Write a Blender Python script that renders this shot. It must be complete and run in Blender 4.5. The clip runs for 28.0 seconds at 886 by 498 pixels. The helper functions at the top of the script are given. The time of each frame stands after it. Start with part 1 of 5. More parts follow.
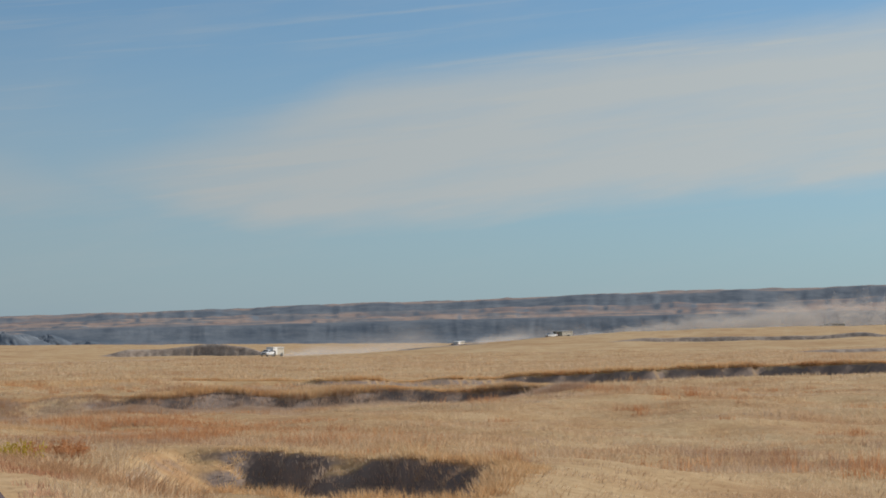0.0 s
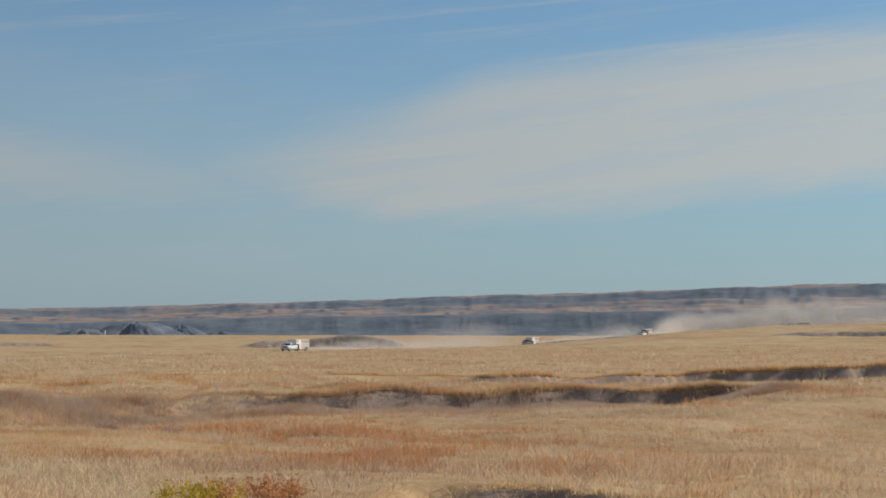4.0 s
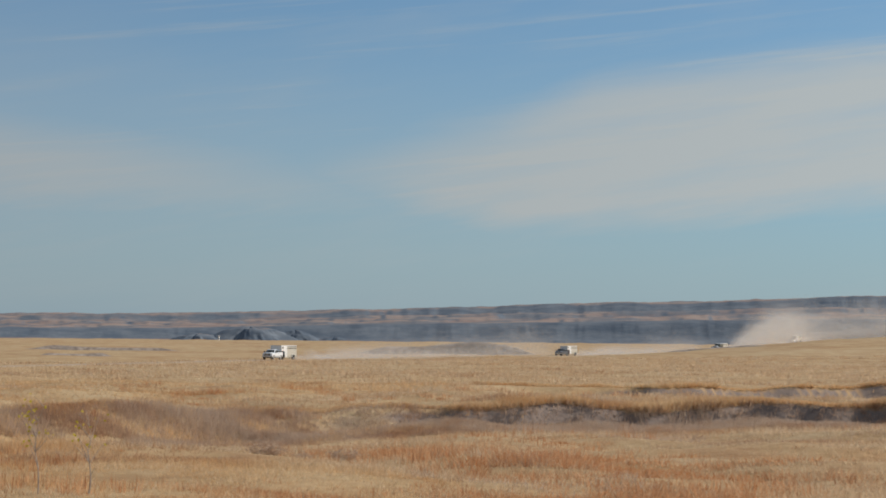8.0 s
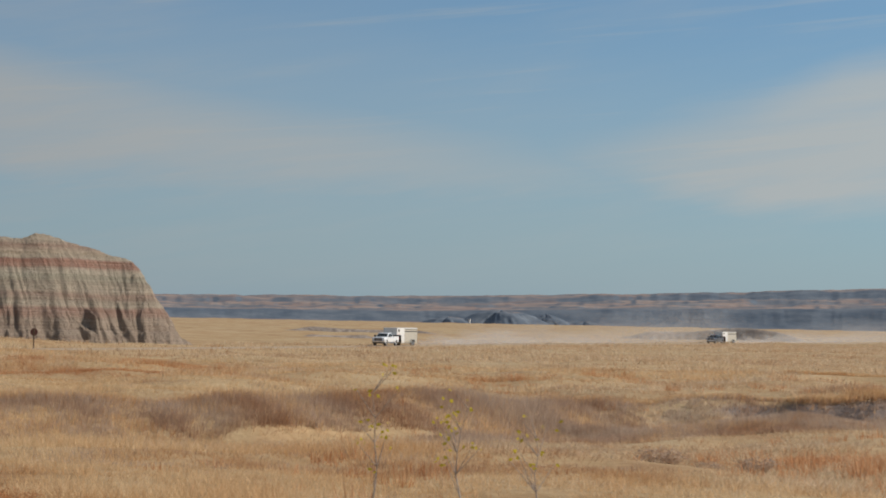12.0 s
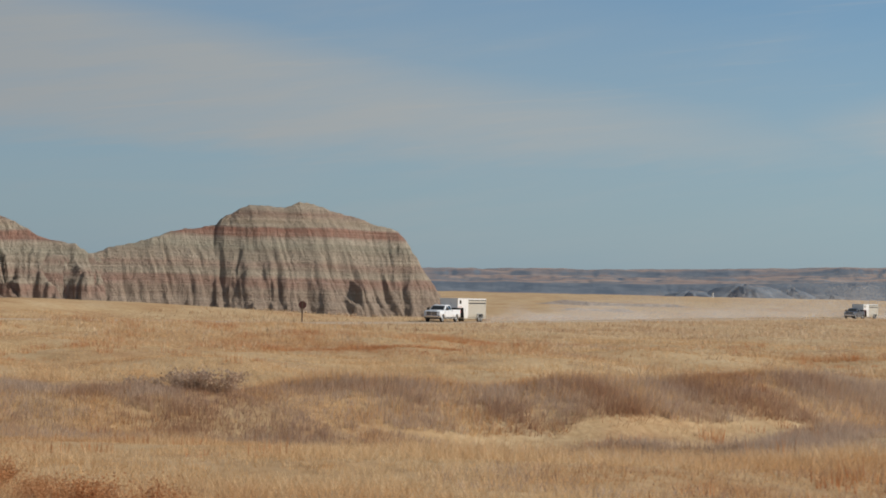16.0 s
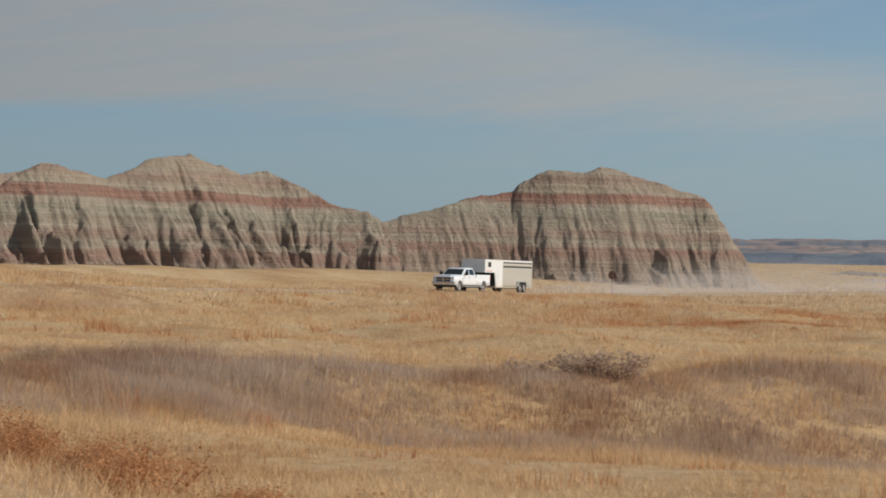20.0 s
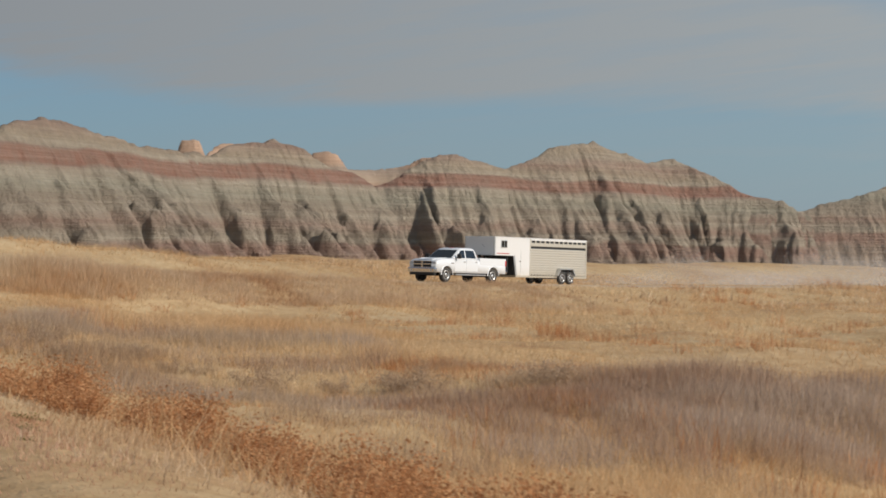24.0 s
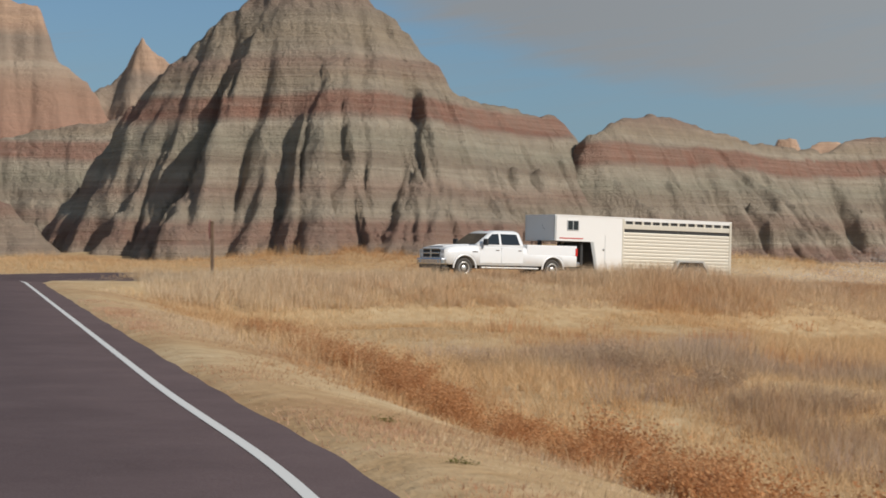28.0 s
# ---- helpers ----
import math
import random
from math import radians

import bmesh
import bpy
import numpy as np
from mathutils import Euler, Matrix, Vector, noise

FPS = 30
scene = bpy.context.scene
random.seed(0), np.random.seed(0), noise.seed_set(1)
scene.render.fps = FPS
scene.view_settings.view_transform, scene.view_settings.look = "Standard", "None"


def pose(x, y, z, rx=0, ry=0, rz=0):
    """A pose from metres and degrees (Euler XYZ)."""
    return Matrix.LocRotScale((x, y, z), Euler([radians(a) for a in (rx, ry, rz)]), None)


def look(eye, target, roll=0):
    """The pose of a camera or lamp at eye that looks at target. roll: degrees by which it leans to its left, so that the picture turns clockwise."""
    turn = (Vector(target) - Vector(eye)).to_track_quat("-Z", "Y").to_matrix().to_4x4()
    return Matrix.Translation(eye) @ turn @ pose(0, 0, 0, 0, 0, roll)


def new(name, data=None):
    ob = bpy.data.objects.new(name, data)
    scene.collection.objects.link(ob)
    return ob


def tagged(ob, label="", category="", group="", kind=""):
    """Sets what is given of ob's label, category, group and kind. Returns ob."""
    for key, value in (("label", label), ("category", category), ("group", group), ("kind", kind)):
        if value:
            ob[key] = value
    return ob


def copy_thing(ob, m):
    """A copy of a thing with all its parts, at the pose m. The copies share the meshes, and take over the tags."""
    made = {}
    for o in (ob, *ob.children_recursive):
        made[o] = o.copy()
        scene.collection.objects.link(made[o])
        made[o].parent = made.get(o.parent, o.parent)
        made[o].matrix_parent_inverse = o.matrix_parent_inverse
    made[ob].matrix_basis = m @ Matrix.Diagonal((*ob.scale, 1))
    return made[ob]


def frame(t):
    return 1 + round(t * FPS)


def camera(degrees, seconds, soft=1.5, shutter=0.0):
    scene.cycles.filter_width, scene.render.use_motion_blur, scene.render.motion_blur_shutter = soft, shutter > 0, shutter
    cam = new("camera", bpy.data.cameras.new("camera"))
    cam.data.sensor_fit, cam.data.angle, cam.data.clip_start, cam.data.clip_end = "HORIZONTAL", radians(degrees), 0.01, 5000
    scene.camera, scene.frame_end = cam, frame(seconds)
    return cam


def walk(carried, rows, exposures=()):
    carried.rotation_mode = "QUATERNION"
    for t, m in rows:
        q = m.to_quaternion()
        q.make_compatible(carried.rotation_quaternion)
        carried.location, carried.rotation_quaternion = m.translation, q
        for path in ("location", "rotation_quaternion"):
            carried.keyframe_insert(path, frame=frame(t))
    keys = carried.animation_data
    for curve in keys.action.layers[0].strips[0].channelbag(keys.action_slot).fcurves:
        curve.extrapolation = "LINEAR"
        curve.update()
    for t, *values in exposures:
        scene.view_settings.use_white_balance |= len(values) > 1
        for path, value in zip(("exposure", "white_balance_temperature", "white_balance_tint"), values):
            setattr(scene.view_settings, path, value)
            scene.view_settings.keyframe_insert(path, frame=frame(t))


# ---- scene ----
def cam_at(x, y, z, yaw, pitch, roll):
    """Camera pose: yaw to the left of +y, pitch up and roll, in degrees."""
    return pose(x, y, z, 90 + pitch, 0, yaw) @ pose(0, 0, 0, 0, 0, roll)


cam = camera(24.0, 28.0, 1.7, 0.3)
PATH = [
    (0, cam_at(0.00, 0.00, 4.50, 11.75, 2.50, -0.29)),
    (0.5, cam_at(-1.13, 2.37, 4.57, 11.90, 2.44, -0.21)),
    (1, cam_at(-2.28, 4.75, 4.58, 12.27, 2.41, -0.15)),
    (1.5, cam_at(-3.42, 7.11, 4.57, 12.89, 2.38, -0.08)),
    (2, cam_at(-4.55, 9.43, 4.54, 13.48, 2.35, 0.01)),
    (2.5, cam_at(-5.65, 11.70, 4.52, 14.00, 2.34, 0.01)),
    (3, cam_at(-6.73, 13.90, 4.50, 14.48, 2.31, 0.12)),
    (3.5, cam_at(-7.79, 16.04, 4.49, 14.94, 2.29, 0.13)),
    (5.5, cam_at(-11.92, 23.99, 4.49, 16.12, 2.37, 0.23)),
    (6, cam_at(-12.96, 25.85, 4.49, 16.41, 2.40, 0.29)),
    (6.5, cam_at(-14.01, 27.66, 4.48, 16.74, 2.41, 0.34)),
    (7, cam_at(-15.08, 29.42, 4.47, 17.13, 2.44, 0.42)),
    (7.5, cam_at(-16.17, 31.15, 4.45, 17.74, 2.47, 0.52)),
    (8, cam_at(-17.28, 32.83, 4.43, 18.36, 2.47, 0.54)),
    (8.5, cam_at(-18.42, 34.47, 4.40, 19.10, 2.46, 0.60)),
    (9, cam_at(-19.58, 36.08, 4.37, 19.83, 2.46, 0.71)),
    (9.5, cam_at(-20.77, 37.64, 4.34, 20.69, 2.41, 0.78)),
    (10, cam_at(-21.98, 39.17, 4.30, 21.53, 2.36, 0.94)),
    (10.5, cam_at(-23.20, 40.66, 4.27, 22.47, 2.27, 0.96)),
    (11, cam_at(-24.45, 42.11, 4.24, 23.33, 2.17, 1.07)),
    (11.5, cam_at(-25.72, 43.52, 4.21, 24.27, 2.06, 1.08)),
    (12, cam_at(-27.01, 44.90, 4.19, 25.12, 1.95, 1.13)),
    (12.5, cam_at(-28.31, 46.24, 4.16, 26.04, 1.83, 1.16)),
    (13, cam_at(-29.63, 47.55, 4.14, 26.88, 1.73, 1.22)),
    (13.5, cam_at(-30.97, 48.83, 4.12, 27.80, 1.61, 1.16)),
    (15.5, cam_at(-36.44, 53.67, 4.03, 30.84, 1.20, 1.18)),
    (16, cam_at(-37.84, 54.82, 4.01, 31.57, 1.09, 1.24)),
    (16.5, cam_at(-39.26, 55.95, 3.98, 32.33, 1.00, 1.19)),
    (17, cam_at(-40.69, 57.05, 3.94, 33.00, 0.90, 1.22)),
    (17.5, cam_at(-42.14, 58.14, 3.91, 33.73, 0.78, 1.19)),
    (18, cam_at(-43.60, 59.21, 3.87, 34.58, 0.66, 1.19)),
    (18.5, cam_at(-45.08, 60.26, 3.82, 35.40, 0.54, 1.26)),
    (19, cam_at(-46.58, 61.29, 3.78, 36.41, 0.39, 1.06)),
    (19.5, cam_at(-48.10, 62.30, 3.73, 37.49, 0.26, 1.13)),
    (20, cam_at(-49.64, 63.30, 3.69, 38.70, 0.16, 1.13)),
    (20.5, cam_at(-51.19, 64.27, 3.65, 39.81, 0.08, 1.11)),
    (22.5, cam_at(-57.66, 67.96, 3.52, 44.52, 0.01, 0.81)),
    (23, cam_at(-59.32, 68.83, 3.50, 45.84, -0.04, 0.77)),
    (23.5, cam_at(-61.00, 69.67, 3.48, 47.11, -0.08, 0.72)),
    (24, cam_at(-62.69, 70.50, 3.47, 48.64, -0.12, 0.58)),
    (24.5, cam_at(-64.38, 71.30, 3.46, 50.41, -0.12, 0.47)),
    (25, cam_at(-66.04, 72.06, 3.45, 52.51, -0.11, 0.40)),
    (25.5, cam_at(-67.66, 72.79, 3.44, 54.49, -0.08, 0.28)),
    (26, cam_at(-69.20, 73.46, 3.44, 56.74, -0.07, 0.19)),
    (26.5, cam_at(-70.62, 74.05, 3.44, 58.81, -0.04, 0.01)),
    (27, cam_at(-71.86, 74.54, 3.47, 60.85, -0.04, 0.10)),
    (27.5, cam_at(-72.84, 74.88, 3.54, 62.64, -0.06, 0.10)),
    (28, cam_at(-73.47, 75.01, 3.68, 64.53, -0.14, 0.00)),
]
walk(cam, PATH)

# ---- world and sun ----
SUN_AZ, SUN_EL = 60.0, 31.0  # clockwise from +y, above the horizon
world = bpy.data.worlds.new("world")
scene.world = world
world.use_nodes = True
wt = world.node_tree
wt.nodes.clear()


def wn(kind, operation=None):
    n = wt.nodes.new(kind)
    if operation:
        n.operation = operation
    return n


def wlink(a, b):
    wt.links.new(a, b)


sky = wn("ShaderNodeTexSky")
sky.sky_type, sky.sun_disc = "NISHITA", False
sky.sun_elevation, sky.sun_rotation = radians(SUN_EL), radians(SUN_AZ)
sky.air_density, sky.dust_density, sky.ozone_density, sky.altitude = 1.0, 0.25, 2.5, 900
bg = wn("ShaderNodeBackground")
out = wn("ShaderNodeOutputWorld")
bg.inputs["Strength"].default_value = 0.078


def wmath(op, a, b=0.0):
    n = wn("ShaderNodeMath", op)
    for value, sock in zip((a, b), n.inputs):
        if isinstance(value, (int, float)):
            sock.default_value = value
        else:
            wlink(value, sock)
    return n.outputs[0]


# thin cirrus: azimuth (to the left of +y) and elevation in degrees, streaked along the azimuth
geo = wn("ShaderNodeTexCoord")
sep = wn("ShaderNodeSeparateXYZ")
wlink(geo.outputs["Generated"], sep.inputs[0])
azim = wmath("MULTIPLY", wmath("ARCTAN2", wmath("MULTIPLY", sep.outputs[0], -1.0), sep.outputs[1]), 57.2958)
elev = wmath("MULTIPLY", wmath("ARCSINE", sep.outputs[2]), 57.2958)


def streaks(sx, sy, slant, detail, seed):
    comb, nz = wn("ShaderNodeCombineXYZ"), wn("ShaderNodeTexNoise")
    wlink(wmath("MULTIPLY", azim, sx), comb.inputs[0])
    wlink(wmath("MULTIPLY", wmath("ADD", elev, wmath("MULTIPLY", azim, slant)), sy), comb.inputs[1])
    comb.inputs[2].default_value = seed
    wlink(comb.outputs[0], nz.inputs["Vector"])
    nz.inputs["Scale"].default_value, nz.inputs["Detail"].default_value, nz.inputs["Roughness"].default_value = 1.0, detail, 0.6
    return nz.outputs["Fac"]


def along(stops):
    """A value that changes smoothly with the azimuth: stops of (degrees, value)."""
    ramp = wn("ShaderNodeValToRGB")
    ramp.color_ramp.interpolation = "EASE" if len(stops) < 3 else "LINEAR"
    while len(ramp.color_ramp.elements) < len(stops):
        ramp.color_ramp.elements.new(0.5)
    for e, (deg, value) in zip(ramp.color_ramp.elements, stops):
        e.position = (deg + 100) / 220
        e.color = (value / 20, value / 20, value / 20, 1)
    wlink(wmath("DIVIDE", wmath("ADD", azim, 100.0), 220.0), ramp.inputs[0])
    return wmath("MULTIPLY", ramp.outputs[0], 20.0)


def rise(value, lo, hi):
    n = wn("ShaderNodeMapRange")
    n.interpolation_type = "SMOOTHSTEP"
    n.inputs["From Min"].default_value, n.inputs["From Max"].default_value = lo, hi
    wlink(value, n.inputs["Value"])
    return n.outputs[0]


def sheet_of_cloud(low, high, dense, ragged, soft_low, soft_high, wear):
    """A sheet of cirrus between two edges that run along the azimuth, frayed by a streaky noise."""
    el = wmath("ADD", elev, wmath("MULTIPLY", wmath("SUBTRACT", ragged, 0.5), wear))
    over = rise(wmath("SUBTRACT", el, along(low)), -0.35 * soft_low, soft_low)
    under = rise(wmath("SUBTRACT", along(high), el), -0.35 * soft_high, soft_high)
    return wmath("MULTIPLY", wmath("MULTIPLY", over, under), along(dense))


soft, fine, thread = streaks(0.10, 0.42, 0.12, 5, 3.1), streaks(0.17, 1.25, 0.17, 7, 8.4), streaks(0.10, 2.6, 0.10, 6, 5.7)
frayed = wmath("ADD", wmath("MULTIPLY", soft, 0.55), wmath("MULTIPLY", fine, 0.45))
cover = sheet_of_cloud([(-100, 8.0), (-20, 5.2), (0, 4.1), (8, 3.4), (14, 2.75), (17, 3.0), (20, 3.5), (27, 4.0)], [(-100, 18.0), (-20, 10.0), (0, 8.8), (8, 8.0), (14, 7.35), (17, 6.3), (20, 5.6), (27, 4.9)],
                       [(-100, 0.8), (0, 0.95), (15, 0.88), (19, 0.72), (22, 0.35), (27, 0.0)], frayed, 1.05, 1.2, 2.3)
second = sheet_of_cloud([(18, 3.3), (24, 3.1), (36, 3.3), (50, 3.5), (56, 3.7), (60, 4.3), (66, 6.2), (74, 9.0), (120, 14.0)], [(18, 4.2), (23, 5.3), (30, 6.3), (36, 7.4), (44, 8.8), (56, 10.0), (74, 12.0), (120, 19.0)],
                        [(14, 0.0), (20, 0.55), (30, 0.78), (40, 0.9), (60, 0.95), (70, 0.7), (120, 0.6)], frayed, 1.1, 1.8, 1.9)
third = sheet_of_cloud([(20, 2.0), (34, 2.2), (60, 2.0)], [(20, 2.6), (34, 3.0), (60, 3.0)], [(15, 0.0), (24, 0.28), (40, 0.45), (60, 0.0)], frayed, 0.6, 0.6, 1.4)
haze_sheet = sheet_of_cloud([(-100, 0.0), (120, 0.0)], [(10, 7.0), (25, 8.5), (40, 13.0), (120, 19.0)], [(8, 0.0), (20, 0.16), (30, 0.26), (50, 0.26), (62, 0.05), (120, 0.1)], soft, 1.5, 4.0, 3.0)
cover = wmath("MAXIMUM", wmath("MAXIMUM", cover, haze_sheet), wmath("MAXIMUM", second, third))
veil = rise(frayed, 0.46, 0.74)
wisps = wmath("MULTIPLY", rise(thread, 0.54, 0.76), wmath("MULTIPLY", rise(elev, 2.0, 6.0), 0.30))
texture = wmath("ADD", wmath("MULTIPLY", fine, 0.75), wmath("ADD", wmath("MULTIPLY", thread, 0.35), 0.42))
# unseen cirrus added high overhead to lift the light in shaded places
overhead_fill = wmath("MULTIPLY", rise(elev, 14.0, 36.0), wmath("MULTIPLY", frayed, 1.0))
cover = wmath("MINIMUM", wmath("ADD", wmath("ADD", overhead_fill, wmath("MULTIPLY", cover, texture)), wmath("ADD", wmath("MULTIPLY", veil, 0.16), wisps)), 0.94)


def sunward(near, far):
    """A colour that goes from near, on the sun's side, to far, away from it."""
    ramp, n = wn("ShaderNodeMapRange"), wn("ShaderNodeMix")
    n.data_type = "RGBA"
    ramp.inputs["From Min"].default_value, ramp.inputs["From Max"].default_value = 0.0, 62.0
    wlink(azim, ramp.inputs["Value"])
    wlink(ramp.outputs[0], n.inputs["Factor"])
    n.inputs[6].default_value, n.inputs[7].default_value = (*near, 1), (*far, 1)
    return n.outputs[2]


haze = wn("ShaderNodeMix")
haze.data_type = "RGBA"
wlink(wmath("MULTIPLY", wmath("POWER", 2.718, wmath("DIVIDE", wmath("MULTIPLY", wmath("MAXIMUM", elev, 0.0), -1.0), 6.0)), 0.9), haze.inputs["Factor"])
dim = wn("ShaderNodeMix")
dim.data_type, dim.blend_type = "RGBA", "MULTIPLY"
dim.inputs["Factor"].default_value = 1.0
wlink(sky.outputs[0], dim.inputs[6])
wlink(sunward((0.76, 1.0, 1.12), (0.57, 0.74, 0.86)), dim.inputs[7])
wlink(dim.outputs[2], haze.inputs[6])


wlink(sunward((3.3, 4.35, 5.2), (2.0, 2.85, 3.75)), haze.inputs[7])
cloud = wn("ShaderNodeMix")
cloud.data_type = "RGBA"
wlink(cover, cloud.inputs["Factor"])
wlink(haze.outputs[2], cloud.inputs[6])
wlink(sunward((5.4, 5.85, 5.9), (3.05, 3.2, 3.35)), cloud.inputs[7])
wlink(cloud.outputs[2], bg.inputs[0])
wlink(bg.outputs[0], out.inputs[0])

sun_data = bpy.data.lights.new("sun", "SUN")
sun_data.energy, sun_data.angle, sun_data.color = 3.8, radians(0.53), (1.0, 0.92, 0.82)
sun = new("sun", sun_data)
sa, se = radians(SUN_AZ), radians(SUN_EL)
SUN_DIR = Vector((math.sin(sa) * math.cos(se), math.cos(sa) * math.cos(se), math.sin(se)))
sun.matrix_world = look(Vector((0, 0, 60)) + SUN_DIR * 100, (0, 0, 60))
scene.view_settings.exposure = 0.15

# ---- materials ----


class Mat:
    """A small builder of node materials."""

    def __init__(self, name, rough=0.9, metal=0.0):
        self.m = bpy.data.materials.new(name)
        self.m.use_nodes = True
        self.t = self.m.node_tree
        self.b = self.t.nodes["Principled BSDF"]
        self.b.inputs["Roughness"].default_value = rough
        self.b.inputs["Metallic"].default_value = metal
        if rough > 0.8:
            self.b.inputs["Specular IOR Level"].default_value = 0.15

    def node(self, kind):
        return self.t.nodes.new(kind)

    def link(self, a, b):
        self.t.links.new(a, b)
        return self

    def coord(self, scale=(1, 1, 1), what="Object"):
        c, m = self.node("ShaderNodeTexCoord"), self.node("ShaderNodeMapping")
        m.inputs["Scale"].default_value = scale
        self.link(c.outputs[what], m.inputs[0])
        return m.outputs[0]

    def noise(self, vec, scale, detail=4, rough=0.55):
        n = self.node("ShaderNodeTexNoise")
        n.inputs["Scale"].default_value, n.inputs["Detail"].default_value = scale, detail
        n.inputs["Roughness"].default_value = rough
        self.link(vec, n.inputs["Vector"])
        return n.outputs["Fac"]

    def ramp(self, fac, stops, mode="LINEAR"):
        r = self.node("ShaderNodeValToRGB")
        r.color_ramp.interpolation = mode
        while len(r.color_ramp.elements) < len(stops):
            r.color_ramp.elements.new(0.5)
        for e, (p, c) in zip(r.color_ramp.elements, stops):
            e.position = p
            e.color = (*c, 1) if len(c) == 3 else c
        self.link(fac, r.inputs[0])
        return r.outputs[0]

    def mix(self, fac, a, b, blend="MIX"):
        n = self.node("ShaderNodeMix")
        n.data_type, n.blend_type = "RGBA", blend
        for value, s in ((fac, n.inputs["Factor"]), (a, n.inputs[6]), (b, n.inputs[7])):
            if isinstance(value, (int, float)):
                s.default_value = value
            elif isinstance(value, tuple):
                s.default_value = (*value, 1)
            else:
                self.link(value, s)
        return n.outputs[2]

    def math(self, op, a, b=0.0, c=0.0):
        n = self.node("ShaderNodeMath")
        n.operation = op
        for value, s in zip((a, b, c), n.inputs):
            if isinstance(value, (int, float)):
                s.default_value = value
            else:
                self.link(value, s)
        return n.outputs[0]

    def bump(self, height, strength=0.4, distance=0.05):
        n = self.node("ShaderNodeBump")
        n.inputs["Strength"].default_value, n.inputs["Distance"].default_value = strength, distance
        self.link(height, n.inputs["Height"])
        self.link(n.outputs[0], self.b.inputs["Normal"])
        return self

    def colour(self, c):
        if isinstance(c, tuple):
            self.b.inputs["Base Color"].default_value = (*c, 1)
        else:
            self.link(c, self.b.inputs["Base Color"])
        return self


def ground_material():
    k = Mat("dry_grassland", 0.95)
    v = k.coord()
    big = k.noise(k.coord((1, 1, 1)), 0.018, 5, 0.6)
    mid = k.noise(v, 0.16, 5, 0.65)
    fine = k.noise(v, 2.2, 4, 0.7)
    a = k.ramp(big, [(0.32, (0.40, 0.24, 0.12)), (0.46, (0.50, 0.35, 0.19)), (0.60, (0.56, 0.43, 0.26))])
    b = k.ramp(mid, [(0.34, (0.33, 0.18, 0.09)), (0.48, (0.49, 0.34, 0.19)), (0.66, (0.58, 0.46, 0.30))])
    c = k.mix(0.55, a, b)
    d = k.mix(k.ramp(fine, [(0.35, (0.0, 0.0, 0.0)), (0.7, (1, 1, 1))]), k.mix(1.0, c, (0.76, 0.71, 0.64), "MULTIPLY"), c)
    g, n3 = k.node("ShaderNodeNewGeometry"), k.node("ShaderNodeSeparateXYZ")
    k.link(g.outputs["Normal"], n3.inputs[0])
    soil = k.ramp(k.noise(v, 0.8, 5, 0.7), [(0.3, (0.17, 0.135, 0.118)), (0.7, (0.29, 0.23, 0.195))])
    d = k.mix(k.ramp(n3.outputs[2], [(0.74, (1, 1, 1)), (0.86, (0, 0, 0))]), d, soil)
    k.colour(d)
    return k.bump(fine, 0.7, 0.08).m


def badland_material():
    k = Mat("banded_clay", 0.95)
    v = k.coord()
    sep = k.node("ShaderNodeSeparateXYZ")
    k.link(v, sep.inputs[0])
    warp = k.noise(v, 0.07, 3)
    z = k.math("ADD", sep.outputs[2], k.math("MULTIPLY", k.math("SUBTRACT", warp, 0.5), 1.6))
    f = k.math("DIVIDE", z, 20.0)
    grey, pale, red, pink, buff = (0.315, 0.257, 0.193), (0.42, 0.357, 0.273), (0.30, 0.128, 0.09), (0.32, 0.205, 0.155), (0.385, 0.31, 0.22)
    tan, rose, olive = (0.325, 0.243, 0.185), (0.305, 0.172, 0.13), (0.34, 0.318, 0.24)
    base = k.ramp(f, [(0.0, tan), (0.09, tan), (0.105, pink), (0.125, rose), (0.155, rose), (0.175, pale), (0.20, grey), (0.235, pink), (0.27, pale), (0.30, grey), (0.35, olive), (0.395, pale), (0.41, pink),
                      (0.416, red), (0.458, red), (0.466, pink), (0.474, pale), (0.50, buff), (0.55, pink), (0.585, pale), (0.62, buff), (0.68, grey), (0.72, pink), (0.80, pale), (1.0, buff)])
    thin = k.noise(k.coord((0.05, 0.05, 2.6)), 1.0, 5, 0.7)
    c = k.mix(0.34, base, k.ramp(thin, [(0.36, (0.18, 0.13, 0.105)), (0.5, (0.27, 0.23, 0.18)), (0.62, (0.43, 0.375, 0.30))]))
    blot = k.noise(v, 0.9, 5, 0.7)
    c = k.mix(k.ramp(blot, [(0.38, (0.35, 0.35, 0.35)), (0.62, (0, 0, 0))]), c, (0.20, 0.165, 0.13))
    k.colour(c)
    rough_ = k.math("ADD", k.math("MULTIPLY", k.noise(v, 3.0, 6, 0.75), 0.7), k.math("ADD", k.math("MULTIPLY", k.noise(k.coord((1.6, 1.6, 0.28)), 1.0, 5, 0.7), 1.0), k.math("MULTIPLY", thin, 0.7)))
    return k.bump(rough_, 1.0, 0.45).m


